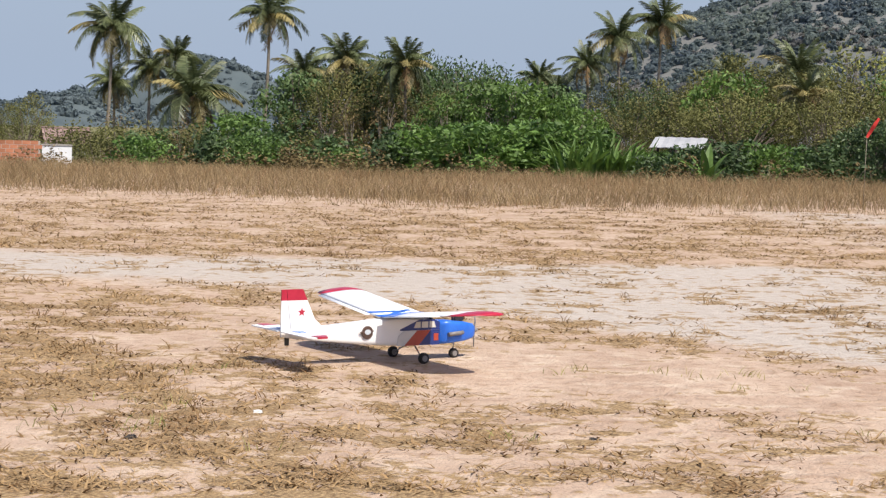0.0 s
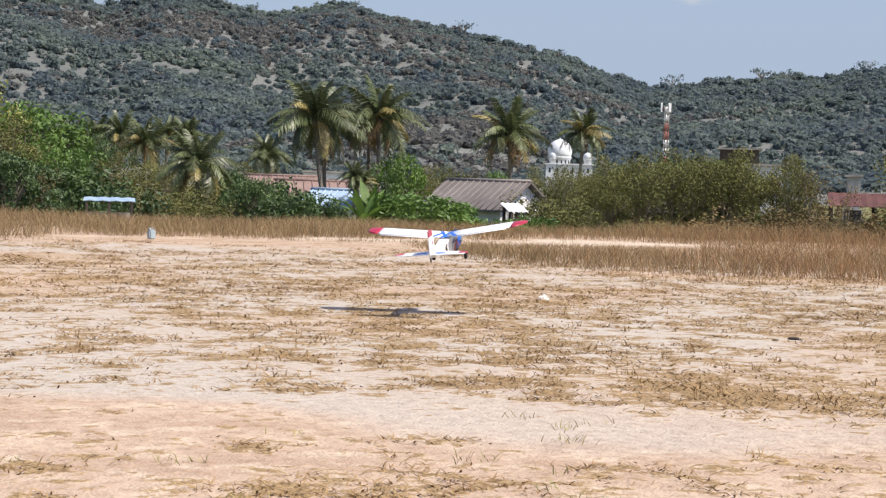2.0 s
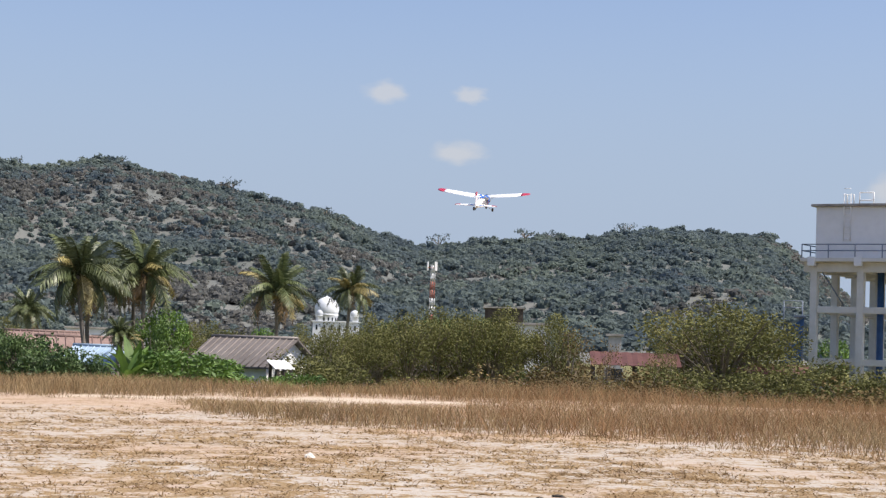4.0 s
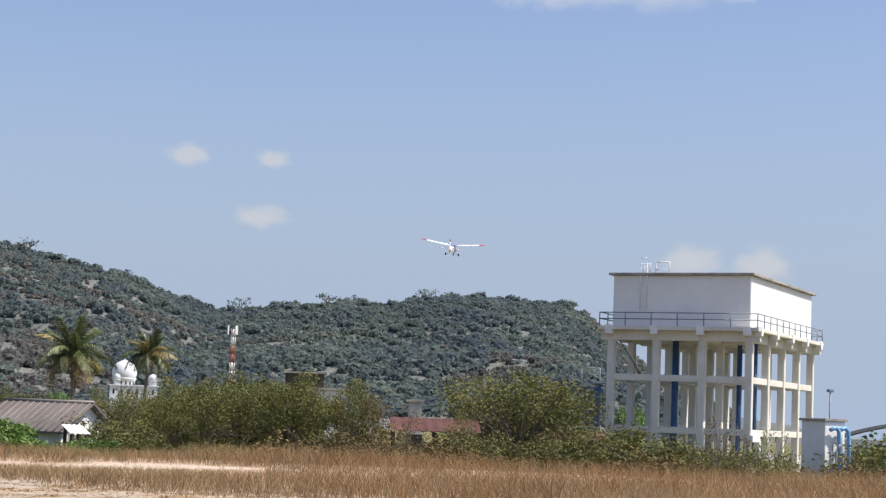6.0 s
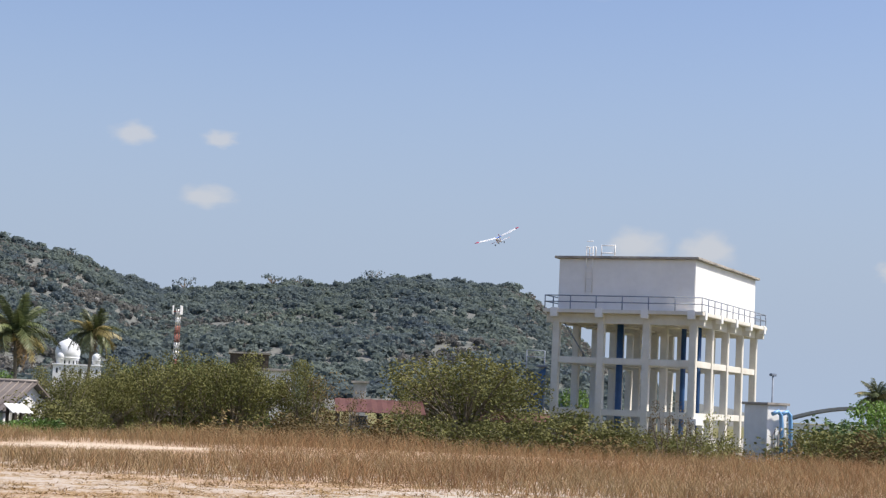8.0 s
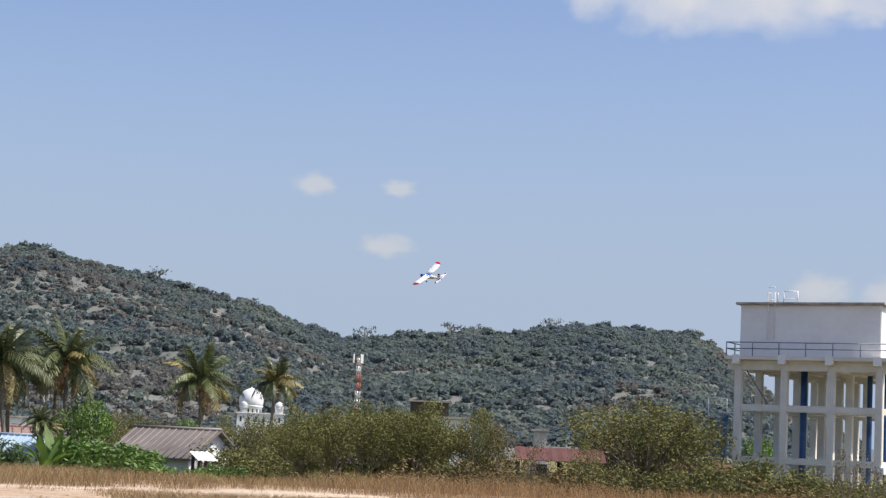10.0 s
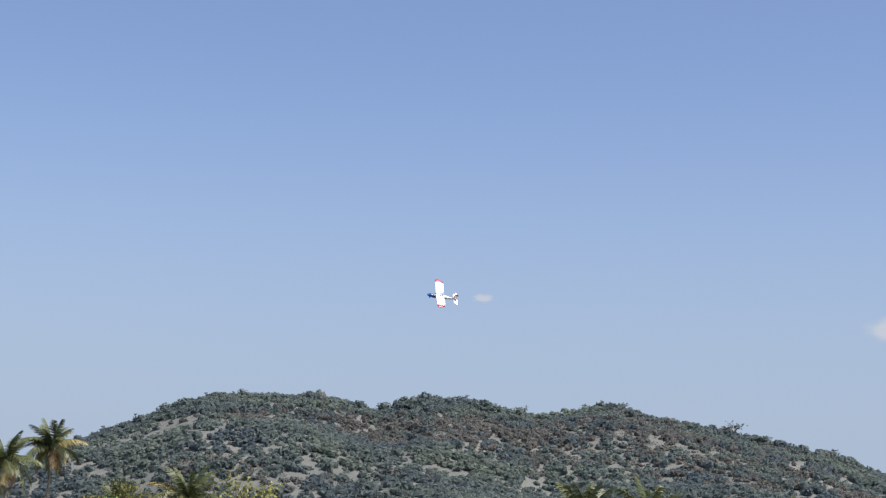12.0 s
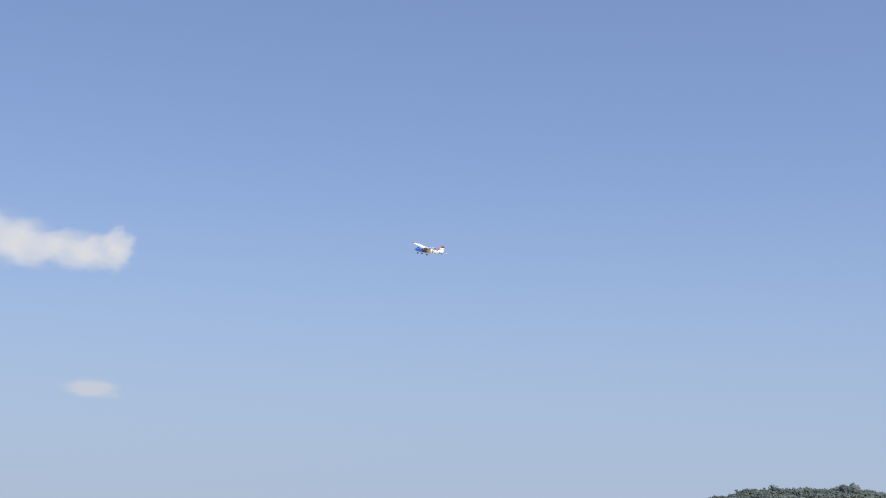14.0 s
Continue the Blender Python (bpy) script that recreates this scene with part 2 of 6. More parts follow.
def cloud_material(name, soft_lo, soft_hi, most, glow, scale):
    m, n, l, p = shader(name)
    co = n.new("ShaderNodeTexCoord")
    sub = n.new("ShaderNodeVectorMath")
    sub.operation = "SUBTRACT"
    sub.inputs[1].default_value = (0.5, 0.5, 0.0)
    flat = n.new("ShaderNodeVectorMath")
    flat.operation = "MULTIPLY"
    flat.inputs[1].default_value = (1, 1, 0)
    l.new(co.outputs["Generated"], flat.inputs[0])
    l.new(flat.outputs[0], sub.inputs[0])
    info = n.new("ShaderNodeObjectInfo")
    ns = n.new("ShaderNodeTexNoise")
    ns.noise_dimensions = "4D"
    ns.inputs["Scale"].default_value, ns.inputs["Detail"].default_value = scale, 8
    off = n.new("ShaderNodeMath")
    off.operation = "MULTIPLY"
    off.inputs[1].default_value = 40
    l.new(info.outputs["Random"], off.inputs[0])
    l.new(off.outputs[0], ns.inputs["W"])
    l.new(flat.outputs[0], ns.inputs["Vector"])
    ln = n.new("ShaderNodeVectorMath")
    ln.operation = "LENGTH"
    l.new(sub.outputs[0], ln.inputs[0])
    a = n.new("ShaderNodeMath")
    a.operation = "MULTIPLY_ADD"
    a.inputs[1].default_value = -2.3
    l.new(ln.outputs["Value"], a.inputs[0])
    l.new(ns.outputs["Fac"], a.inputs[2])
    r = n.new("ShaderNodeMapRange")
    r.interpolation_type = "SMOOTHSTEP"
    r.inputs["From Min"].default_value, r.inputs["From Max"].default_value = soft_lo, soft_hi
    r.inputs["To Max"].default_value = most
    l.new(a.outputs[0], r.inputs["Value"])
    em = n.new("ShaderNodeEmission")
    em.inputs["Color"].default_value, em.inputs["Strength"].default_value = (1.0, 0.965, 0.94, 1), glow
    tr = n.new("ShaderNodeBsdfTransparent")
    ms = n.new("ShaderNodeMixShader")
    l.new(r.outputs[0], ms.inputs[0])
    l.new(tr.outputs[0], ms.inputs[1])
    l.new(em.outputs[0], ms.inputs[2])
    l.new(ms.outputs[0], n["Material Output"].inputs["Surface"])
    return m


CLOUD = cloud_material("thin_cumulus", -0.46, 0.22, 0.52, 0.58, 3.6)
CLOUD_DENSE = cloud_material("bright_cumulus", -0.44, 0.16, 0.54, 0.66, 4.0)


# ---- small makers ----
def at(bearing, r, z=0.0):
    """A place by its compass bearing and range from the camera's spot."""
    return Vector((r * math.sin(radians(bearing)), r * math.cos(radians(bearing)), z))


def mesh_of(bm, name, material):
    me = bpy.data.meshes.new(name)
    bm.to_mesh(me)
    bm.free()
    for m in (material if isinstance(material, (list, tuple)) else [material]):
        me.materials.append(m)
    return me


def raw(name, verts, faces, material):
    me = bpy.data.meshes.new(name)
    me.from_pydata(verts, [], faces)
    me.materials.append(material)
    return me


def part(name, bm, material, parent, label=""):
    ob = new(name, bm if isinstance(bm, bpy.types.Mesh) else mesh_of(bm, name, material))
    ob.parent = parent
    return tagged(ob, label)


def thing(name, label, category, m=None, group="", kind=""):
    ob = new(name)
    ob.empty_display_size = 0.1
    if m is not None:
        ob.matrix_world = m
    return tagged(ob, label, category, group, kind)


def box(bm, x0, x1, y0, y1, z0, z1, bevel=0.0):
    r = bmesh.ops.create_cube(bm, size=1.0)
    for v in r["verts"]:
        v.co = Vector(((x0 + x1) / 2 + v.co.x * (x1 - x0), (y0 + y1) / 2 + v.co.y * (y1 - y0), (z0 + z1) / 2 + v.co.z * (z1 - z0)))
    if bevel:
        edges = list({e for v in r["verts"] for e in v.link_edges})
        bmesh.ops.bevel(bm, geom=edges, offset=bevel, segments=2, affect="EDGES")
    return bm


def tube(bm, points, radii, sides=8, caps=True):
    """A round tapering tube along points."""
    rings = []
    pts = [Vector(p) for p in points]
    for i, p in enumerate(pts):
        d = (pts[min(i + 1, len(pts) - 1)] - pts[max(i - 1, 0)]).normalized()
        side = d.cross(Vector((0.13, 0.31, 1.0)) if abs(d.z) < 0.9 else Vector((1, 0.2, 0))).normalized()
        up = side.cross(d)
        rad = radii[i] if isinstance(radii, (list, tuple)) else radii
        rings.append([bm.verts.new(p + (side * math.cos(a) + up * math.sin(a)) * rad) for a in (2 * math.pi * k / sides for k in range(sides))])
    for a, b in zip(rings, rings[1:]):
        for k in range(sides):
            f = bm.faces.new((a[k], a[(k + 1) % sides], b[(k + 1) % sides], b[k]))
            f.smooth = True
    if caps:
        bm.faces.new(rings[0][::-1])
        bm.faces.new(rings[-1])
    return bm


def slab(bm, outline, y0, y1):
    """A plate: an outline in x and z, between two y."""
    a = [bm.verts.new((x, y0, z)) for x, z in outline]
    b = [bm.verts.new((x, y1, z)) for x, z in outline]
    bm.faces.new(a)
    bm.faces.new(b[::-1])
    for k in range(len(a)):
        bm.faces.new((a[k], b[k], b[(k + 1) % len(a)], a[(k + 1) % len(a)]))
    bmesh.ops.recalc_face_normals(bm, faces=bm.faces[:])
    return bm


def loft(bm, sections, close=True):
    rings = [[bm.verts.new(c) for c in s] for s in sections]
    for a, b in zip(rings, rings[1:]):
        for k in range(len(a)):
            f = bm.faces.new((a[k], a[(k + 1) % len(a)], b[(k + 1) % len(a)], b[k]))
            f.smooth = True
    if close:
        bm.faces.new(rings[0][::-1])
        bm.faces.new(rings[-1])
    bmesh.ops.recalc_face_normals(bm, faces=bm.faces[:])
    return bm


def turned(bm, profile, sides=24, centre=(0, 0, 0)):
    """A body of revolution about z: profile of (radius, z)."""
    c = Vector(centre)
    loft(bm, [[c + Vector((r * math.cos(2 * math.pi * k / sides), r * math.sin(2 * math.pi * k / sides), z)) for k in range(sides)] for r, z in profile])
    return bm


def wob(x, y, s, seed=0.0):
    return noise.noise(Vector((x * s, y * s, seed)))


def ease(x, a, b):
    t = min(1.0, max(0.0, (x - a) / (b - a)))
    return t * t * (3 - 2 * t)


# ---- ground: one sheet to the horizon; the levelled field drops to the village behind it ----
def terrain(x, y):
    r = math.hypot(x, y)
    z = -2.2 * ease(r, 57, 84)
    if r < 90:
        z += 0.035 * wob(x, y, 0.22, 3) * min(1, r / 12)
    return z


TRACK = [(-30, 62), (14, 43.5), (17, 44.4), (22, 46.7), (28, 49.7), (32, 49.4), (37, 50.6), (45, 55.0), (50.5, 55.3), (70, 56)]
FRONT = [(-40, 42), (-14, 41), (0, 36.5), (14, 41), (18, 43.5), (22, 45.0), (26.2, 46.0), (27.6, 37.2), (32, 34.0), (36, 32.0), (39, 31.8), (45, 30.5), (54, 29.5), (75, 29)]


def along(table, b):
    return float(np.interp(b, [p[0] for p in table], [p[1] for p in table]))


def bearing_of(x, y):
    return math.degrees(math.atan2(x, y))


def straw_at(x, y):
    """How much dead grass lies at a spot, 0 to 1."""
    r, b = math.hypot(x, y), bearing_of(x, y)
    n = 0.60 + 0.26 * wob(x, y, 0.42, 7) + 0.40 * wob(x, y, 1.3, 11) + 0.45 * wob(x, y, 2.6, 2)
    n -= 0.22 * grey_at(x, y) * (1 - ease(x, 3, 7))
    lane = abs(y - (11.6 - 0.42 * (x - 1.5)) + 0.5 * wob(x, y, 0.3, 5))
    n -= 0.42 * (1 - ease(lane, 0.5, 2.0)) * ease(x, -3.0, 1.0)
    n -= 0.10 * (1 - ease(r, 9.5, 13.0)) + 0.05 * ease(r, 21, 26) + 0.16 * ease(r, 31, 40)
    n += 0.16 * (1 - ease(x, -1.2, 0.4)) * (1 - ease(r, 11, 14))
    return min(1.0, max(0.0, n))


def grey_at(x, y):
    low = 17.4 - min(9.0, max(0.0, (x + 1.5) * 1.15))
    w = 0.8 * wob(x, y, 0.5, 21) + 0.3 * wob(x, y, 2.0, 22)
    return ease(y - low + w, -0.5, 0.8) * ease(21.3 + 0.10 * max(0, x) - y + w, -0.6, 0.9) * (1 - 0.65 * ease(x, 3.5, 9.0)) + 0.85 * ease(x, 5.0, 9.0) * ease(y, 11.0, 15.0) * ease(wob(x, y, 0.3, 25), -0.45, 0.1)


def sand_at(x, y):
    r, b = math.hypot(x, y), bearing_of(x, y)
    if b < 10 or b > 75 or r > 70 or r < 30:
        return 0.0
    d = abs(r - along(TRACK, b) + 2.4 * wob(x, y, 0.07, 31) + 0.8 * wob(x, y, 0.3, 34))
    w = 0.5 + 1.9 * ease(b, 23, 27) * (1 - ease(b, 31.5, 35)) + 0.9 * wob(x, y, 0.25, 33)
    return (1 - ease(d, w, w + 1.0)) * ease(b, 13, 18) * (1 - 0.8 * ease(b, 38, 52)) * ease(wob(x, y, 0.16, 35) + 0.5 * wob(x, y, 0.6, 36), -0.12, 0.16)


def build_ground():
    radii = [0.0, 2.0, 4.0, 6.0] + list(np.arange(7.0, 44.0, 0.22)) + list(np.arange(44.0, 92.0, 0.9)) + [96, 102, 110, 125, 150, 190, 250, 340, 480, 700, 1000, 1500, 2300, 3400, 4600]
    bearings = list(np.arange(-22, 64, 0.7)) + list(np.arange(64, 338, 8.0))
    verts, faces, at_ = [], [], {"straw": [], "grey": [], "sand": [], "far": []}
    nb = len(bearings)
    for r in radii:
        for b in bearings:
            p = at(b, max(r, 0.01))
            verts.append((p.x, p.y, terrain(p.x, p.y)))
            near = r < 90
            at_["straw"].append(straw_at(p.x, p.y) if near else 0.8)
            at_["grey"].append(grey_at(p.x, p.y) if r < 40 else 0.0)
            at_["sand"].append(sand_at(p.x, p.y) if near else 0.0)
            at_["far"].append(ease(r, 60, 84))
    for i in range(len(radii) - 1):
        for k in range(nb):
            k2 = (k + 1) % nb
            faces.append((i * nb + k, (i + 1) * nb + k, (i + 1) * nb + k2, i * nb + k2))
    faces.append(tuple(range(nb))[::-1])
    me = raw("ground", verts, faces, EARTH)
    me.polygons.foreach_set("use_smooth", [True] * len(faces))
    for name, values in at_.items():
        a = me.attributes.new(name, "FLOAT", "POINT")
        a.data.foreach_set("value", values)
    if me.polygons[len(me.polygons) // 2].normal.z < 0:
        me.flip_normals()
    return tagged(new("ground", me), "dry pinkish earth field with a pale rolled strip and straw litter", "ground", kind="structure")


build_ground()


# ---- grasses: stuff ----
def blades(name, label, spots, material, seed):
    """spots: arrays of x, y, z, height, lean, width; each is one blade, bent once."""
    g = np.random.default_rng(seed)
    n = len(spots)
    s = np.array(spots)
    ang, lean_dir = g.uniform(0, 2 * np.pi, n), g.uniform(0, 2 * np.pi, n)
    w = s[:, 5] * 0.5
    side = np.stack([np.cos(ang) * w, np.sin(ang) * w, np.zeros(n)], 1)
    tilt = np.stack([np.cos(lean_dir), np.sin(lean_dir), np.zeros(n)], 1) * (s[:, 3] * s[:, 4])[:, None]
    root = s[:, :3]
    mid = root + tilt * 0.38 + np.array([0, 0, 1.0]) * (s[:, 3] * 0.6)[:, None]
    tip = root + tilt + np.array([0, 0, 1.0]) * s[:, 3][:, None]
    v = np.stack([root - side, root + side, mid - side * 0.8, mid + side * 0.8, tip], 1).reshape(-1, 3)
    k = np.arange(n)[:, None] * 5
    quads = (k + np.array([[0, 1, 3, 2]])).tolist()
    tris = (k + np.array([[2, 3, 4]])).tolist()
    return tagged(new(name, raw(name, v.tolist(), quads + tris, material)), label, "grass", kind="stuff")


def grow_grass():
    g = np.random.default_rng(5)
    stubble, weeds, tall, russet, green = [], [], [], [], []
    # dead stubble and litter on the near field
    for _ in range(95000):
        b, r = g.uniform(-16, 58), 7.5 + 34 * g.random() ** 1.15
        p = at(b, r)
        s = straw_at(p.x, p.y)
        if sand_at(p.x, p.y) > 0.5 or g.random() > (s - 0.40) * 2.2:
            continue
        for _ in range(4):
            h = g.uniform(0.006, 0.036) * (1 + 0.5 * (r > 22))
            stubble.append((p.x + g.normal(0, 0.06), p.y + g.normal(0, 0.06), terrain(p.x, p.y) - 0.004, h, g.uniform(1.2, 6.0), g.uniform(0.006, 0.013) * (1 + r / 45)))
        if g.random() < 0.030 * s * ease(r, 8, 12):
            for _ in range(7):
                weeds.append((p.x + g.normal(0, 0.03), p.y + g.normal(0, 0.03), terrain(p.x, p.y) - 0.004, g.uniform(0.03, 0.09), g.uniform(0.2, 1.6), g.uniform(0.004, 0.008) * (1 + r / 45)))
    for _ in range(120):
        b, r = g.uniform(-15, 40), 7.8 + 4 * g.random()
        p = at(b, r)
        if wob(p.x, p.y, 0.9, 44) > 0.15:
            for _ in range(10):
                green.append((p.x + g.normal(0, 0.06), p.y + g.normal(0, 0.06), 0, g.uniform(0.02, 0.07), g.uniform(0.4, 1.6), 0.006))
    # knee-high straw from the field's far edge to the village
    for _ in range(58000):
        b = g.uniform(-17, 60)
        f = along(FRONT, b)
        r = f + (76 - f) * g.random() ** 1.2 - 1.5 + 1.5 * wob(b, 0, 0.5, 9)
        p = at(b, r)
        d = wob(p.x, p.y, 0.12, 13)
        if sand_at(p.x, p.y) > 0.25 and g.random() > 0.03:
            continue
        if b < 24 and 41.5 < r < 45 and b > 15:
            continue
        edge = ease(r - f, -1.2, 4.0 if b < 22 else 1.2)
        if g.random() > edge * (0.75 + 0.6 * d) + 0.12:
            continue
        h0 = (0.14 + 0.28 * edge) * (1 + 0.45 * d)
        if 16 < b < 35.5 and r < along(TRACK, b) - 1:
            h0 = min(h0, EYE - r * math.tan(radians(1.72)))
            if h0 < 0.05:
                continue
        if b > 33 and r > along(TRACK, b) + 2:
            h0 *= 1.3
        for _ in range(4):
            row = (p.x + g.normal(0, 0.12), p.y + g.normal(0, 0.12), terrain(p.x, p.y) - 0.02, h0 * g.uniform(0.3, 1.2), g.uniform(0.15, 1.3), g.uniform(0.007, 0.014))
            (russet if (b > 27 and g.random() < 0.15 + 0.42 * ease(b, 30, 40) * (wob(p.x, p.y, 0.2, 17) > -0.1)) or g.random() < 0.07 else tall).append(row)
    blades("stubble", "flattened brown dead grass stubble lying on the bare earth", stubble, STRAW_DARK, 1)
    blades("weeds", "thin upright dead weeds scattered over the field", weeds, STRAW_DARK, 2)
    blades("green_shoots", "small half-green grass shoots on the near earth", green, GREENSTRAW, 3)
    blades("tall_grass", "dense knee-high straw-coloured dry grass", tall, STRAW, 4)
    blades("russet_grass", "russet dry weeds among the tall grass", russet, RUSSET, 5)


grow_grass()


# ---- hills behind the village ----
RIDGE = [(-2, 0.2), (3, 1.2), (6.0, 2.9), (7.3, 3.75), (8.9, 4.4), (10.6, 5.15), (11.5, 5.4), (13.6, 5.5), (15.2, 5.5), (16.8, 5.15), (18.4, 5.65), (20, 5.5), (21.8, 5.1), (24.2, 5.55),
         (26, 5.1), (28.1, 4.75), (30.8, 4.1), (32.2, 3.65), (33.8, 3.2), (36, 3.4), (38, 3.6), (39.1, 3.5), (40.3, 3.85), (42.2, 3.9), (44.7, 3.8), (45.5, 3.4), (46.3, 2.7), (48, 1.4), (50, 0.4), (53, -0.3)]
FAR_RIDGE = [(-40, 0.3), (-13.5, 0.5), (-12, 0.85), (-11.4, 1.1), (-10.7, 1.05), (-8.9, 1.55), (-7.7, 2.2), (-6.8, 2.05), (-6.1, 1.75), (-5.2, 1.35), (-4, 0.9), (0, 0.5), (12, 0.2), (30, 0.1)]


def hill(name, label, table, r_foot, r_top, step, crown, materials, seed, cut, f=0.48):
    """A wooded hill: its slope, and a skin of separate tree crowns."""
    g = np.random.default_rng(seed)
    bs = np.arange(table[0][0], table[-1][0] + 0.01, 0.35)
    rows = 26

    def spot(b, k):
        r = r_foot + (r_top - r_foot) * k
        top = EYE + r_top * math.tan(radians(along(table, b)))
        h = (0.75 * k + 0.25 * k * k)
        p = at(b, r)
        z = -2.2 + (top + 2.2 - crown * 0.8) * h
        z += (0.021 * r_top * noise.noise(Vector((p.x * 0.012 * f, p.y * 0.012 * f, seed))) + 3.5 / f * noise.noise(Vector((p.x * 0.045 * f, p.y * 0.045 * f, seed)))) * math.sin(math.pi * min(1, k)) ** 0.8
        return Vector((p.x, p.y, z))

    verts = [spot(b, k) for k in np.linspace(0, 1, rows) for b in bs]
    verts += [spot(b, 1.0) + at(b, 130, -50) for b in bs]
    nb = len(bs)
    faces = [(i * nb + k, i * nb + k + 1, (i + 1) * nb + k + 1, (i + 1) * nb + k) for i in range(rows) for k in range(nb - 1)]
    me = raw(name, verts, faces, materials[0])
    me.polygons.foreach_set("use_smooth", [True] * len(faces))
    h = tagged(new(name, me), label, "hill", kind="structure")
    # crowns: a few lumpy domes fringed with loose cards, scattered many times into two skins
    shapes = []
    for s in range(8):
        # a crown: three to five leafy lobes of small leaf clumps round a dark low core
        V, F = [], []
        if s < 6:
            bm = bmesh.new()
            bmesh.ops.create_icosphere(bm, subdivisions=1, radius=0.66)
            bm.verts.index_update()
            V, F = [v.co[:] for v in bm.verts], [[v.index for v in q.verts] for q in bm.faces if q.calc_center_median().z > -0.1]
            bm.free()
        lobes = [(g.uniform(-0.5, 0.5), g.uniform(-0.5, 0.5), g.uniform(-0.05, 0.42), g.uniform(0.42, 0.66)) for _ in range(3 + s % 3)]
        for k in range(32):
            lx, ly, lz, lr = lobes[k % len(lobes)]
            d = g.normal(0, 1, 3)
            d[2] = abs(d[2]) * 0.9 - 0.15
            d /= np.linalg.norm(d)
            p = np.array((lx, ly, lz)) + d * lr * g.uniform(0.85, 1.08)
            nrm = d + g.normal(0, 0.28, 3)
            u = np.cross(nrm, g.normal(0, 1, 3))
            u /= np.linalg.norm(u)
            w = np.cross(nrm, u)
            w /= np.linalg.norm(w)
            e = g.uniform(0.21, 0.40) * (0.62 if s > 5 else 1.0)
            n0 = len(V)
            V += [tuple(p + u * e), tuple(p - u * e * 0.5 + w * e * 0.85), tuple(p - u * e * 0.5 - w * e * 0.85)]
            F.append([n0, n0 + 1, n0 + 2])
        shapes.append((np.array(V), np.array(F)))
    skins = {0: ([], [], 0), 1: ([], [], 0)}
    count = 0
    arc = r_top * radians(table[-1][0] - table[0][0])
    total = int(arc * 1.15 * abs(r_top - r_foot) / (step * step))
    for i in range(total):
        b = g.uniform(table[0][0], table[-1][0])
        k = 1 - g.random() ** 1.25 if i % 9 else g.uniform(0.97, 1.0)
        if along(table, b) < cut or k < 0.07:
            continue
        p = spot(b, k)
        dry = noise.noise(Vector((p.x * 0.010 * f, p.y * 0.010 * f, 50 + seed))) + 0.35 * noise.noise(Vector((p.x * 0.05 * f, p.y * 0.05 * f, 51)))
        rocky = noise.noise(Vector((p.x * 0.014 * f, p.z * 0.03 * f, 77 + seed)))
        scar = math.exp(-((b - 28.6) / 2.2) ** 2 - ((k - 0.42) / 0.26) ** 2) + 0.9 * math.exp(-((b - 42.6) / 1.6) ** 2 - ((k - 0.25) / 0.16) ** 2)
        if table is RIDGE:
            # leftward more leafless trees: browner growth, and their paleness stands in for haze
            rocky, dry = rocky + 0.42 * scar, dry + 0.45 * scar + 0.10 * (1 - ease(b, 23, 31))
        if rocky > 0.52 and k < 0.93 and g.random() < 0.8:
            continue
        kind = 1 if dry + g.normal(0, 0.16) > 0.30 else 0
        size = crown * (0.62 + 0.85 * g.random() ** 2.2) * (0.85 if kind else 1.0)
        if k > 0.97 and g.random() < 0.10:
            size *= 1.15
            p.z += size * 0.5
        V, F = shapes[int(g.integers(8) if kind else g.integers(6))]
        a = g.uniform(0, 6.283)
        R = np.array([[math.cos(a), -math.sin(a), 0], [math.sin(a), math.cos(a), 0], [0, 0, 1]])
        vs, fs, base = skins[kind]
        vs.append((V @ R.T) * size * np.array([g.uniform(0.9, 1.3), g.uniform(0.9, 1.3), g.uniform(0.75, 1.2)]) + np.array([p.x, p.y, p.z + size * 0.12]))
        fs.append(F + base)
        skins[kind] = (vs, fs, base + len(V))
    for kind, nm, lb in ((0, "hill_forest", "forest crowns covering the hillside, haze put into their green-blue colour"), (1, "hill_leafless_trees", "grey-brown leafless dry-season trees on the hillside")):
        vs, fs, base = skins[kind]
        if vs:
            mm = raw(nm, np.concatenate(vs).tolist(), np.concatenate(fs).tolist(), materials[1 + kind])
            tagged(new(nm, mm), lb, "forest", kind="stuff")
    return h


hill("hill", "long wooded hill with rocky bare patches in dry season", RIDGE, 690, 1340, 5.3, 3.3, (HILLSIDE, HAZED_FOREST, FOREST_DRY), 3, 0.4)
hill("distant_hill", "hazy far wooded hill beyond the palms", FAR_RIDGE, 1850, 2600, 13.0, 6.0, (HAZED_FAR_FOREST, HAZED_FAR_FOREST, HAZED_FAR_FOREST), 8, 0.45, 0.5)


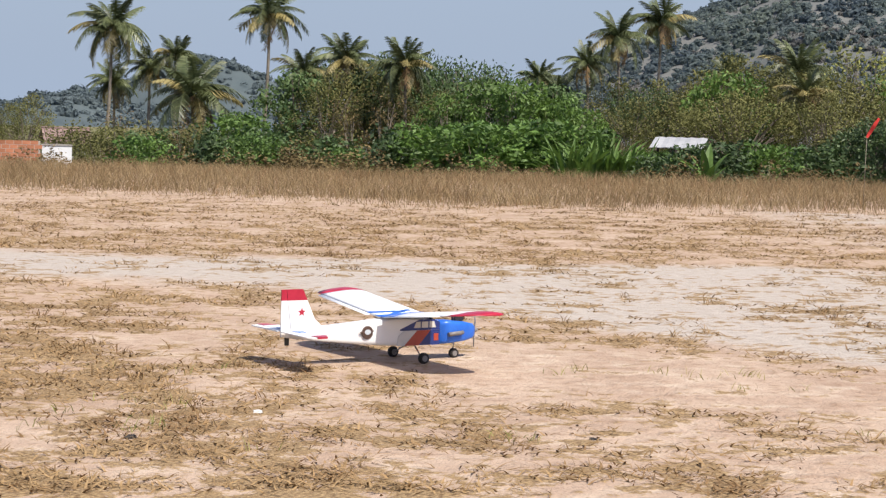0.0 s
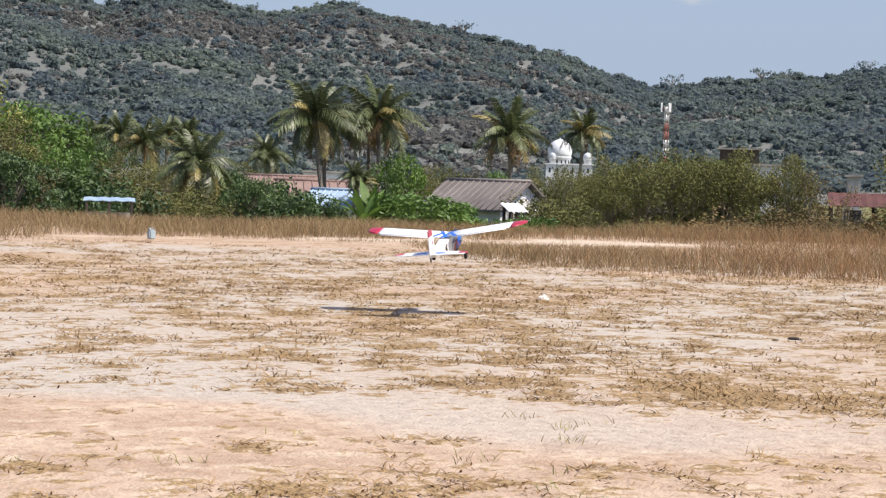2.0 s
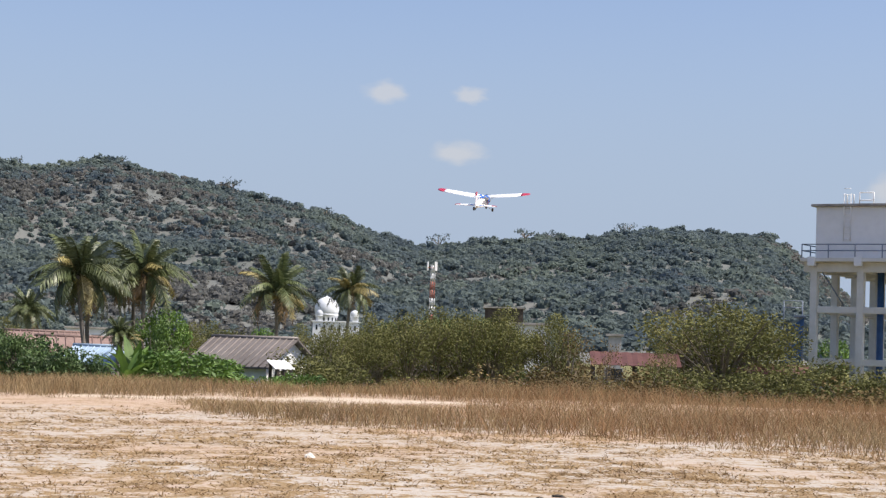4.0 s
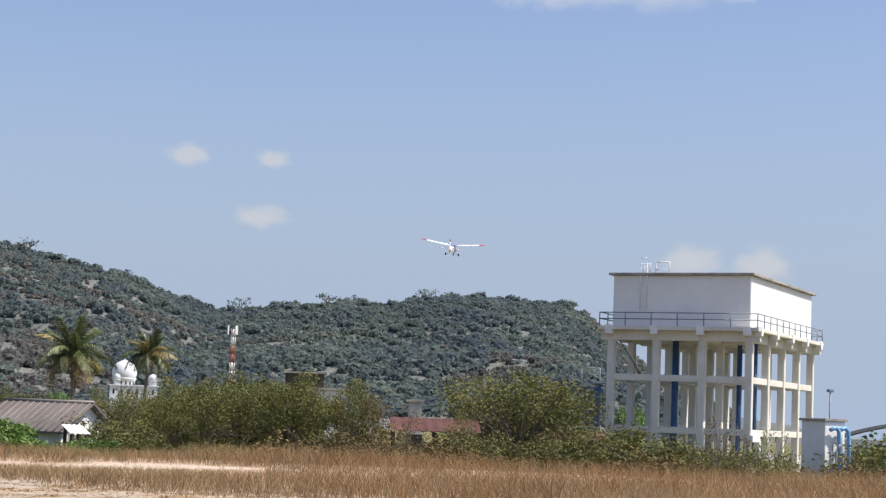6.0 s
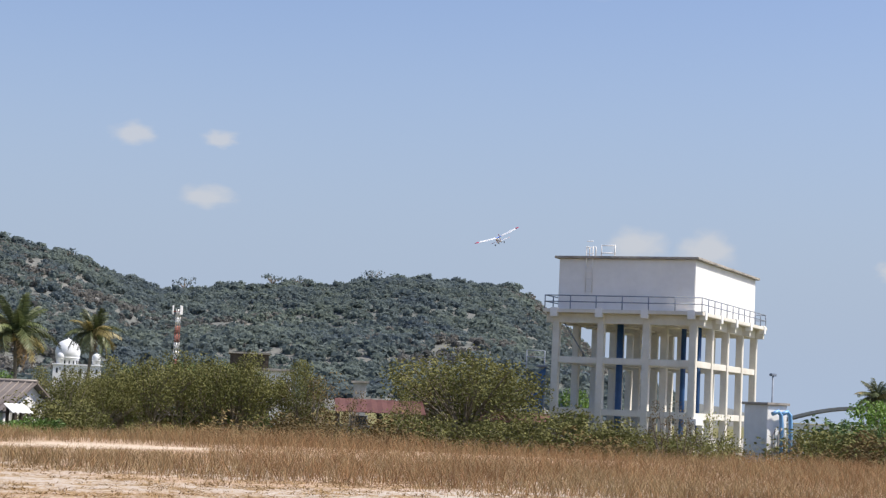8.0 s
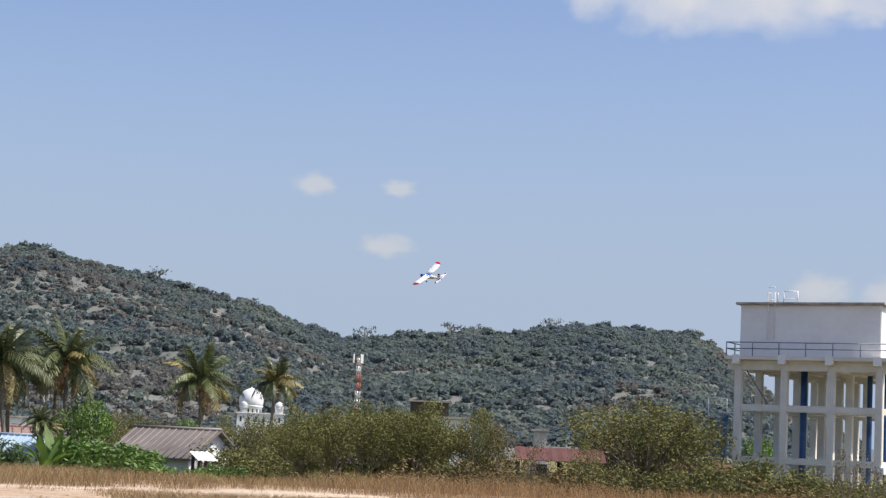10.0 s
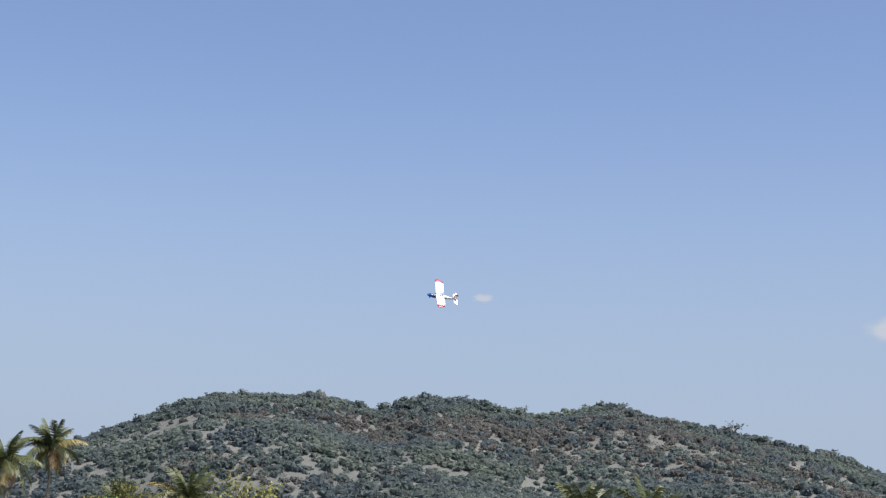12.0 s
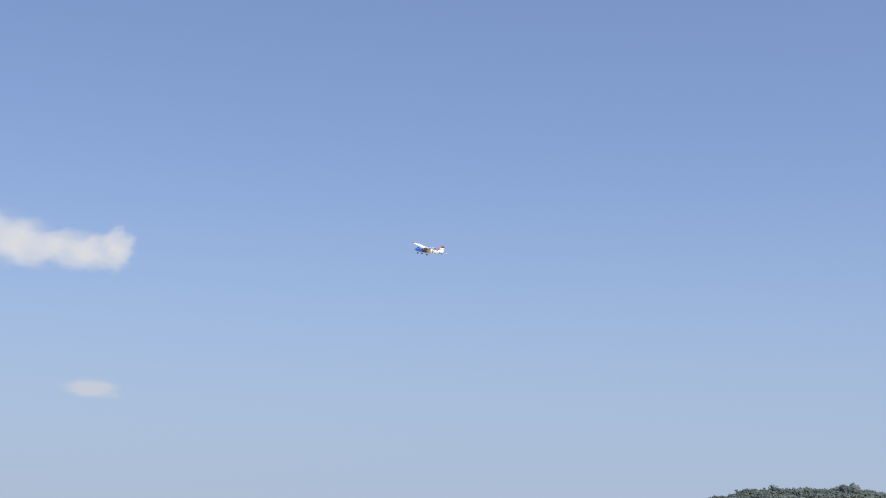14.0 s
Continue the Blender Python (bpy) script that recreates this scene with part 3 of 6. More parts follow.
def skyline_trees():
    """Bare branching trees that stand out on the ridge."""
    g = np.random.default_rng(12)
    for b, s in ((21.2, 1.0), (27.9, 1.2), (28.4, 0.8), (30.9, 1.1), (31.2, 0.9), (34.45, 1.3), (35.9, 1.0), (36.9, 0.8), (37.2, 1.3), (38.0, 1.1), (40.35, 1.2), (24.4, 0.9), (13.2, 0.8)):
        e = along(RIDGE, b)
        p = at(b, 1332, EYE + 1332 * math.tan(radians(e)) - 9.5)
        bm = bmesh.new()
        lb = bmesh.new()
        tube(bm, [(0, 0, 0), (0.2, 0, 4), (0, 0.2, 6)], [0.4, 0.3, 0.22], 5)
        for k in range(9):
            a = k * 2.4 + g.random()
            top = Vector((math.cos(a) * g.uniform(2, 4.2), math.sin(a) * g.uniform(2, 4.2), g.uniform(7, 9.5)))
            tube(bm, [(0.1, 0, g.uniform(3, 6)), top * 0.55 + Vector((0, 0, 3)), top], [0.2, 0.13, 0.06], 4)
            for j in range(14):
                q = top + Vector((g.normal(0, 0.9), g.normal(0, 0.9), g.normal(0.1, 0.45)))
                u, w = Vector((g.normal(0, 0.3), g.normal(0, 0.3), g.normal(0, 0.2))), Vector((g.normal(0, 0.2), g.normal(0, 0.2), g.normal(0, 0.3)))
                lb.faces.new([lb.verts.new(q + c) for c in (u, w, -u, -w)])
        t = thing("ridge_tree", "sparse tree standing up on the hill's ridge line", "tree", Matrix.Translation(p) @ Matrix.Scale(s * 1.4, 4), "trees on the ridge")
        part("trunk", bm, BARK, t)
        part("crown", lb, HAZED_FOREST, t)


skyline_trees()


# ---- elevated water tank ----
def water_tank():
    corner = Vector((73.22, 60.41, 0))
    ux, uy = Vector((-0.4099, 0.9121, 0)), Vector((0.9121, 0.4099, 0))
    L, D = 7.5, 13.2
    base = -2.2
    mw = Matrix(((ux.x, uy.x, 0, corner.x), (ux.y, uy.y, 0, corner.y), (0, 0, 1, base), (0, 0, 0, 1)))
    t = thing("water_tank", "white concrete water tank raised on a frame of columns", "water tank", mw)
    z_slab, z_top = 6.90 - base, 9.62 - base
    O = 0.62
    part("tank_wall", box(bmesh.new(), 0, L, 0, D, z_slab, z_top, 0.04), CONCRETE_WHITE, t)
    part("roof_slab", box(bmesh.new(), -0.22, L + 0.22, -0.22, D + 0.22, z_top, z_top + 0.13, 0.02), STAIN, t, "weathered dark-edged roof slab")
    part("walkway_slab", box(bmesh.new(), -O, L + O, -O, D + O, z_slab - 0.2, z_slab, 0.02), CONCRETE, t)
    xs, ys = [0.0 + k * (L / 3) for k in range(4)], [k * (D / 4) for k in range(5)]
    col = None
    for x in xs:
        for y in ys:
            bm = box(bmesh.new(), -0.19, 0.19, -0.19, 0.19, 0, z_slab - 0.2, 0.03)
            if col is None:
                col = mesh_of(bm, "column", CONCRETE)
            else:
                bm.free()
            part("column", col, None, t).location = (x, y, 0)
    for z, hgt in ((z_slab - 0.72, 0.52), (4.05 - base, 0.34), (1.35 - base, 0.34)):
        for y in ys:
            part("beam", box(bmesh.new(), -O + 0.05 if hgt > 0.5 else 0.19, L + O - 0.05 if hgt > 0.5 else L - 0.19, y - 0.14, y + 0.14, z, z + hgt, 0.02), CONCRETE, t)
        for x in xs:
            for a, b in zip(ys, ys[1:]):
                part("beam", box(bmesh.new(), x - 0.14, x + 0.14, a + 0.19, b - 0.19, z, z + hgt - 0.002, 0.02), CONCRETE, t)
    for x in xs:
        part("bracket", box(bmesh.new(), x - 0.2, x + 0.2, -O - 0.04, -O + 0.25, z_slab - 0.42, z_slab + 0.06, 0.02), CONCRETE_WHITE, t)
    for y in ys:
        part("bracket", box(bmesh.new(), -O - 0.04, -O + 0.3, y - 0.2, y + 0.2, z_slab - 0.42, z_slab + 0.06, 0.02), CONCRETE_WHITE, t)
    # rails round the walkway
    e = O - 0.08
    ring = [(-e, -e), (L + e, -e), (L + e, D + e), (-e, D + e)]
    post = mesh_of(tube(bmesh.new(), [(0, 0, 0), (0, 0, 0.73)], 0.03, 6), "rail_post", RAIL_BLUE)
    for (x0, y0), (x1, y1) in zip(ring, ring[1:] + ring[:1]):
        for hz in (0.38, 0.71):
            part("rail", tube(bmesh.new(), [(x0, y0, z_slab + hz), (x1, y1, z_slab + hz)], 0.028, 6), RAIL_BLUE, t)
        n = max(2, round(math.hypot(x1 - x0, y1 - y0) / 1.35))
        for k in range(n):
            part("rail_post", post, None, t).location = (x0 + (x1 - x0) * k / n, y0 + (y1 - y0) * k / n, z_slab)
    # caged ladder on the shaded face and its hoops over the roof
    lx = L * 0.77
    for dx in (-0.18, 0.18):
        part("ladder_rail", tube(bmesh.new(), [(lx + dx, -0.12, z_slab + 0.9), (lx + dx, -0.12, z_top + 0.65), (lx + dx, 0.35, z_top + 0.65), (lx + dx, 0.35, z_top + 0.13)], 0.028, 6), CONCRETE_WHITE, t, "white tubular ladder stile")
    for k in range(9):
        part("rung", tube(bmesh.new(), [(lx - 0.18, -0.12, z_slab + 1.0 + 0.33 * k), (lx + 0.18, -0.12, z_slab + 1.0 + 0.33 * k)], 0.018, 5), CONCRETE_WHITE, t)
    hx = L * 0.66
    for hz in (0.35, 0.75):
        part("hatch_rail", tube(bmesh.new(), [(hx - 0.4, 0.4, z_top + hz), (hx + 0.35, 0.4, z_top + hz)], 0.03, 6), CONCRETE_WHITE, t)
    for dx in (-0.4, 0.35):
        part("hatch_rail", tube(bmesh.new(), [(hx + dx, 0.4, z_top + 0.1), (hx + dx, 0.4, z_top + 0.78)], 0.03, 6), CONCRETE_WHITE, t)
    # risers
    part("riser_pipe", tube(bmesh.new(), [(L * 0.62, 2.2, 0), (L * 0.62, 2.2, z_slab - 0.3)], 0.18, 12), PIPE_BLUE, t, "dark blue riser pipe")
    part("riser_pipe", tube(bmesh.new(), [(L * 0.24, D * 0.35, 0), (L * 0.24, D * 0.35, z_slab - 0.3)], 0.14, 12), PIPE_BLUE, t, "dark blue riser pipe")
    part("overflow_pipe", tube(bmesh.new(), [(0.5, 3.0, 0), (0.5, 3.0, z_slab - 0.3)], 0.12, 10), PIPE_BLUE, t, "dark blue riser pipe")
    part("stay", tube(bmesh.new(), [(L - 0.2, 0.6, z_slab - 0.7), (L - 1.2, 1.6, 4.3 - base)], 0.04, 5), RAIL_BLUE, t)
    # pump plinth wall between the feet
    part("plinth", box(bmesh.new(), 0.25, L - 0.25, 0.3, D - 0.3, 0, 2.55, 0.03), WALL_GREY, t)
    part("gate_post", box(bmesh.new(), -0.35, -0.05, 1.0, 1.3, 0, 3.6, 0.02), CONCRETE_WHITE, t)
    part("lintel", box(bmesh.new(), -0.35, -0.05, -0.3, 1.0, 3.25, 3.6, 0.02), CONCRETE_WHITE, t)


water_tank()


def pump_house():
    c = at(52.95, 86)
    a = radians(-52.95)
    t = thing("pump_house", "small white pump house with a flat roof beside the tank", "shed", Matrix.Translation((c.x, c.y, -2.2)) @ Matrix.Rotation(a + 0.8, 4, "Z"))
    part("wall", box(bmesh.new(), -0.30, 1.0, 0, 1.5, 0, 4.4, 0.02), WALL_WHITE, t)
    part("roof", box(bmesh.new(), -0.40, 1.1, -0.1, 1.6, 4.4, 4.52, 0.02), STAIN, t)
    for x, mt in ((0.35, PIPE_PALE), (0.95, PIPE_PALE)):
        part("pipe", tube(bmesh.new(), [(x - 0.55, -0.25, 4.0), (x - 0.2, -0.25, 4.12), (x, -0.25, 3.95), (x + 0.05, -0.25, 3.5), (x + 0.05, -0.25, 0)], 0.10, 10), mt, t, "light blue painted steel pipe")
    for x in (-0.4, -0.05):
        part("bent_post", tube(bmesh.new(), [(x, -0.5, 0), (x, -0.5, 3.0), (x + 0.2, -0.5, 3.35)], 0.06, 6), WALL_GREY, t)


pump_house()


def settling_hopper():
    t = thing("settling_hopper", "dark blue steel hopper on legs beside the water tank", "hopper", Matrix.Translation(at(45.55, 112, -2.2)) @ Matrix.Rotation(radians(-45), 4, "Z"))
    part("hopper_body", slab(bmesh.new(), [(-0.75, 5.3), (-0.35, 2.2), (0.5, 2.2), (0.7, 6.3)], -0.8, 0.8), PIPE_BLUE, t)
    part("rim", box(bmesh.new(), 0.1, 0.8, -0.9, 0.9, 6.3, 6.42, 0.02), RAIL_BLUE, t)
    for x in (-0.5, 0.6):
        for y in (-0.6, 0.6):
            part("leg", box(bmesh.new(), x - 0.08, x + 0.08, y - 0.08, y + 0.08, 0, 4.8, 0.01), RAIL_BLUE, t)
            part("rail_post", tube(bmesh.new(), [(x, y, 5.4), (x, y, 7.3)], 0.035, 6), RAIL_BLUE, t)
    for z in (6.9, 7.3):
        part("rail", tube(bmesh.new(), [(-0.5, -0.6, z), (0.6, -0.6, z)], 0.03, 6), RAIL_BLUE, t)


settling_hopper()


def lamp_post(b, r, top):
    t = thing("street_lamp", "slim grey street lamp behind the pump house", "lamp", Matrix.Translation(at(b, r, -2.2)))
    part("pole", tube(bmesh.new(), [(0, 0, 0), (0, 0, top + 2.1)], [0.09, 0.05], 8), RAIL_BLUE, t)
    part("head", box(bmesh.new(), -0.28, 0.28, -0.12, 0.12, top + 2.1, top + 2.28, 0.04), RAIL_BLUE, t)


lamp_post(52.95, 118, 4.4)


# ---- houses ----
def gable_house(name, label, b, r, turn, w, d, eave, ridge, wall_mat, roof_mat, seams=0, over=0.35, base=-2.2):
    """Ridge along local x; heights above z 0."""
    t = thing(name, label, "house", Matrix.Translation(at(b, r, base)) @ Matrix.Rotation(radians(-b + turn), 4, "Z"))
    e, q = eave - base, ridge - base
    bm = bmesh.new()
    slab_pts = [(-d / 2, 0), (d / 2, 0), (d / 2, e), (0, q), (-d / 2, e)]
    a = [bm.verts.new((-w / 2, y, z)) for y, z in slab_pts]
    c = [bm.verts.new((w / 2, y, z)) for y, z in slab_pts]
    bm.faces.new(a[::-1]), bm.faces.new(c)
    for k in range(5):
        bm.faces.new((a[k], a[(k + 1) % 5], c[(k + 1) % 5], c[k]))
    bmesh.ops.recalc_face_normals(bm, faces=bm.faces[:])
    part("wall", bm, wall_mat, t)
    slope = (q - e) / (d / 2)
    roof = None
    for s in (-1, 1):
        bm = bmesh.new()
        yo, zo = s * (d / 2 + over), e - slope * over
        vs = []
        for x in (-w / 2 - over, w / 2 + over):
            for y, z in ((0, q), (yo, zo)):
                for dz in (0.03, 0.12):
                    vs.append(bm.verts.new((x, y, z + dz)))
        bmesh.ops.convex_hull(bm, input=vs)
        roof = part("roof", bm, roof_mat, t)
        n = seams
        for k in range(n):
            x = -w / 2 - over + (w + 2 * over) * (k + 0.5) / n
            part("roof_seam", tube(bmesh.new(), [(x, 0, q + 0.13), (x, yo, zo + 0.13)], 0.045, 4), roof_mat, roof)
    part("ridge_cap", tube(bmesh.new(), [(-w / 2 - over, 0, q + 0.12), (w / 2 + over, 0, q + 0.12)], 0.10, 6), roof_mat, t)
    return t


h1 = gable_house("house", "white house with a brown-grey standing-seam metal roof", 28.8, 86, -33, 4.1, 4.2, 0.45, 1.6, WALL_WHITE, TIN_GREY, 13)
part("door", box(bmesh.new(), 2.05, 2.11, -0.9, 0.0, 0, 2.0, 0.01), DARK_WOOD, h1)
h2 = gable_house("house", "low village house with a faded pink tiled roof", 22.3, 112, -8, 3.8, 4.6, 0.40, 1.60, WALL_GREY, TILE_PINK, 12)
h3 = gable_house("house", "low village house with a faded pink tiled roof", 23.4, 104, 4, 4.2, 4.0, 0.2, 1.35, WALL_WHITE, TILE_PINK, 10)
h4 = gable_house("house", "small grey house with a light blue metal roof", 24.1, 88, -28, 2.3, 2.2, 0.35, 0.95, WALL_GREY, TIN_BLUE, 9)
part("window", box(bmesh.new(), 1.15, 1.21, -0.5, 0.3, 1.2, 2.0, 0.01), GLASS_DARK, h4)
gable_house("house", "village house with a brown roof among the palms", -11.7, 120, 8, 2.4, 2.6, 0.3, 1.0, WALL_GREY, TILE_PINK, 8)


def open_shed(b, r, turn, w, d, z, roof_mat, label, rust=False, fall=0.35, base=-2.2):
    t = thing("open_shed", label, "shed", Matrix.Translation(at(b, r, base)) @ Matrix.Rotation(radians(-b + turn), 4, "Z"))
    h = z - base
    bm = bmesh.new()
    n = max(8, int(w / 0.25))
    top, low = [], []
    for k in range(n + 1):
        x = -w / 2 + w * k / n
        dz = 0.03 * (k % 2)
        top.append((bm.verts.new((x, d / 2, h + fall + dz)), bm.verts.new((x, d / 2, h + fall + dz - 0.03))))
        low.append((bm.verts.new((x, -d / 2, h + dz)), bm.verts.new((x, -d / 2, h + dz - 0.03))))
    for k in range(n):
        for j, flip in ((0, 1), (1, -1)):
            bm.faces.new((low[k][j], low[k + 1][j], top[k + 1][j], top[k][j])[::flip])
        bm.faces.new((low[k][0], low[k][1], low[k + 1][1], low[k + 1][0]))
    part("roof", bm, roof_mat, t)
    for x in (-w / 2 + 0.15, 0, w / 2 - 0.15):
        for y, zz in ((-d / 2 + 0.1, h), (d / 2 - 0.1, h + fall)):
            part("post", box(bmesh.new(), x - 0.06, x + 0.06, y - 0.06, y + 0.06, 0, zz - 0.04, 0.01), DARK_WOOD, t)
    part("back_wall", box(bmesh.new(), -w / 2 + 0.2, w / 2 - 0.2, d / 2 - 0.3, d / 2 - 0.22, 0, h * 0.8, 0.01), WALL_GREY, t)
    return t


open_shed(40.75, 88, 3, 4.3, 2.6, 1.0, TILE_RED, "open timber shed with a rusty maroon roof", fall=0.62)
open_shed(45.0, 92, -6, 3.4, 2.4, 0.8, TILE_RED, "open timber shed with a rusty maroon roof", fall=0.5)
open_shed(17.0, 80, 0, 2.2, 2.0, 0.36, TIN_BLUE, "low open shed with a pale blue sheet roof", fall=0.12)
open_shed(7.4, 90, -6, 2.6, 2.4, 1.08, TIN_PALE, "low shed with a sagging pale tin roof among bushes", fall=0.5)
open_shed(33.6, 96, 0, 5.2, 3.0, 0.35, TIN_GREY, "dark open shed in the shade of the thicket", fall=0.2)
open_shed(29.65, 80, 20, 0.9, 1.2, 0.38, WALL_WHITE, "white canvas canopy beside the house", fall=0.35)


def block_building(b, r, w, d, z, label, storeys=2, mat_=None, base=-2.2, turn=0):
    t = thing("building", label, "building", Matrix.Translation(at(b, r, base)) @ Matrix.Rotation(radians(-b + turn), 4, "Z"))
    h = z - base
    part("wall", box(bmesh.new(), -w / 2, w / 2, 0, d, 0, h, 0.03), mat_ or WALL_WHITE, t)
    part("roof", box(bmesh.new(), -w / 2 - 0.2, w / 2 + 0.2, -0.2, d + 0.2, h, h + 0.18, 0.02), STAIN, t)
    for s in range(storeys):
        for k in range(max(2, int(w / 2))):
            x = -w / 2 + (k + 0.5) * w / max(2, int(w / 2))
            z0 = h * (s + 0.35) / storeys
            f = part("window", box(bmesh.new(), x - 0.45, x + 0.45, -0.04, 0.06, z0, z0 + 0.9, 0.01), WALL_GREY, t)
            part("pane", box(bmesh.new(), x - 0.38, x + 0.38, -0.06, -0.03, z0 + 0.06, z0 + 0.84), GLASS_DARK, f)
    return t


block_building(37.35, 125, 2.6, 5, 3.3, "white concrete building half hidden by the thicket", 2)
block_building(36.6, 190, 4.0, 6, 5.9, "dark flat-roofed building behind the thicket", 2, DARK_WOOD)
block_building(40.1, 140, 1.0, 2, 2.9, "small grey tower room behind the shed", 1, WALL_GREY)
block_building(23.6, 190, 4, 5, 2.3, "pale far building between the palms", 2)
block_building(-5.7, 150, 3, 3, 1.0, "small white far building beyond the bushes", 1)
block_building(-2.6, 110, 1.4, 2, 1.1, "small white far building beyond the bushes", 1)


def arched_hall():
    t = thing("arched_hall", "pale hall with a curved grey roof behind the tank", "building", Matrix.Translation(at(55.6, 150, -2.2)) @ Matrix.Rotation(radians(-55.6), 4, "Z"))
    bm = bmesh.new()
    n = 18
    outer = [(-7 + 14 * k / n, 3.6 + 1.5 * math.sin(math.pi * k / n)) for k in range(n + 1)]
    slab(bm, outer + [(x, z - 0.25) for x, z in outer[::-1]], 0, 10)
    part("roof", bm, TIN_PALE, t)
    part("wall", box(bmesh.new(), -6.8, 6.8, 0.4, 9.6, 0, 3.5, 0.02), WALL_WHITE, t)
    bm = bmesh.new()
    slab(bm, [(4.2 + 1.1 * math.cos(a), 4.9 + 1.1 * math.sin(a)) for a in np.linspace(0, math.pi, 12)] + [(4.2 + 0.7 * math.cos(a), 4.9 + 0.7 * math.sin(a)) for a in np.linspace(math.pi, 0, 12)], 10.5, 11.2)
    part("arch", bm, WALL_WHITE, t, "white plaster arch")
    part("gable_base", box(bmesh.new(), 2.2, 6.2, 10.5, 11.2, 3.4, 4.9, 0.02), WALL_WHITE, t)


arched_hall()


def mosque():
    r = 300.0
    s = r / 300.0
    t = thing("mosque", "white mosque with a large onion dome and small corner domes", "mosque", Matrix.Translation(at(31.02, r, -2.2)) @ Matrix.Rotation(radians(-31), 4, "Z"))
    z = 2.2

    def dome(rad, x, zc, name="dome", y=0.0):
        prof = [(rad * 0.93, -0.45 * rad), (rad * 0.985, -0.2 * rad), (rad, 0.0), (rad * 0.95, 0.3 * rad), (rad * 0.8, 0.6 * rad), (rad * 0.58, 0.82 * rad), (rad * 0.32, 0.95 * rad), (rad * 0.08, 1.03 * rad), (0.02, 1.12 * rad)]
        d = part(name, turned(bmesh.new(), prof, 28, (x, y, zc)), DOME_WHITE, t)
        part("finial", tube(bmesh.new(), [(x, y, zc + 1.05 * rad), (x, y, zc + 1.4 * rad)], [0.06, 0.02], 6), STEEL, d)
        return d

    dome(2.0, 0, z + 7.35)
    part("drum", turned(bmesh.new(), [(1.84, 0), (1.84, 1.25), (1.98, 1.3), (1.98, 1.45)], 24, (0, 0, z + 5.05)), DOME_WHITE, t)
    for k in range(8):
        a = radians(180 + 22.5 * k + 10)
        bm = bmesh.new()
        box(bm, -0.11, 0.11, -0.04, 0.04, 0, 0.65, 0.01)
        w = part("window", bm, GLASS_DARK, t)
        w.matrix_local = Matrix.Translation((1.85 * math.cos(a), 1.85 * math.sin(a), z + 5.3)) @ Matrix.Rotation(a + math.pi / 2, 4, "Z")
    for x in (-1.0, 4.6):
        prof = [(0.65, 0), (0.65, 0.9), (0.75, 0.95), (0.75, 1.05)]
        dome(0.72, x, z + 6.55, "small_dome", -1.3)
        part("turret", turned(bmesh.new(), prof, 16, (x, -1.3, z + 5.2)), DOME_WHITE, t)
    for k in range(6):
        wx = -1.7 + 1.25 * k
        part("window", box(bmesh.new(), wx, wx + 0.3, -1.94, -1.86, z + 3.9, z + 4.7, 0.02), GLASS_DARK, t)
    part("cornice", box(bmesh.new(), -2.4, 5.6, -2.1, 9.2, z + 5.2, z + 5.4, 0.03), DOME_WHITE, t)
    part("wall", box(bmesh.new(), -2.2, 5.4, -1.9, 9, 0, z + 5.2, 0.05), DOME_WHITE, t)


mosque()


def mast():
    r = 420.0
    t = thing("radio_mast", "red and white lattice radio mast with panel antennas", "mast", Matrix.Translation(at(34.32, r, -2.2)))
    H = EYE + r * math.tan(radians(2.62)) + 2.2
    n = 12
    for k in range(n):
        z0, z1 = H * k / n, H * (k + 1) / n
        m = TOWER_RED if k in (8, 9) or k % 4 == 1 else TOWER_WHITE
        bm = bmesh.new()
        w0 = 0.52 - 0.2 * k / n
        for sx, sy in ((-1, -1), (1, -1), (1, 1), (-1, 1)):
            tube(bm, [(sx * w0, sy * w0, z0), (sx * w0, sy * w0, z1)], 0.09, 4)
            nx, ny = (sx, -sy) if sx == sy else (-sx, sy)
            tube(bm, [(sx * w0, sy * w0, z0), (nx * w0, ny * w0, z1)], 0.06, 4)
        part("lattice_section", bm, m, t)
    for a in range(3):
        x, y = 1.25 * math.cos(a * 2.1 + 0.3), 1.25 * math.sin(a * 2.1 + 0.3)
        part("antenna", box(bmesh.new(), x - 0.18, x + 0.18, y - 0.14, y + 0.14, H - 1.3, H + 0.8, 0.05), TOWER_WHITE, t)
        part("antenna_arm", tube(bmesh.new(), [(0, 0, H - 0.6), (x, y, H - 0.6)], 0.10, 4), TOWER_RED, t)


mast()


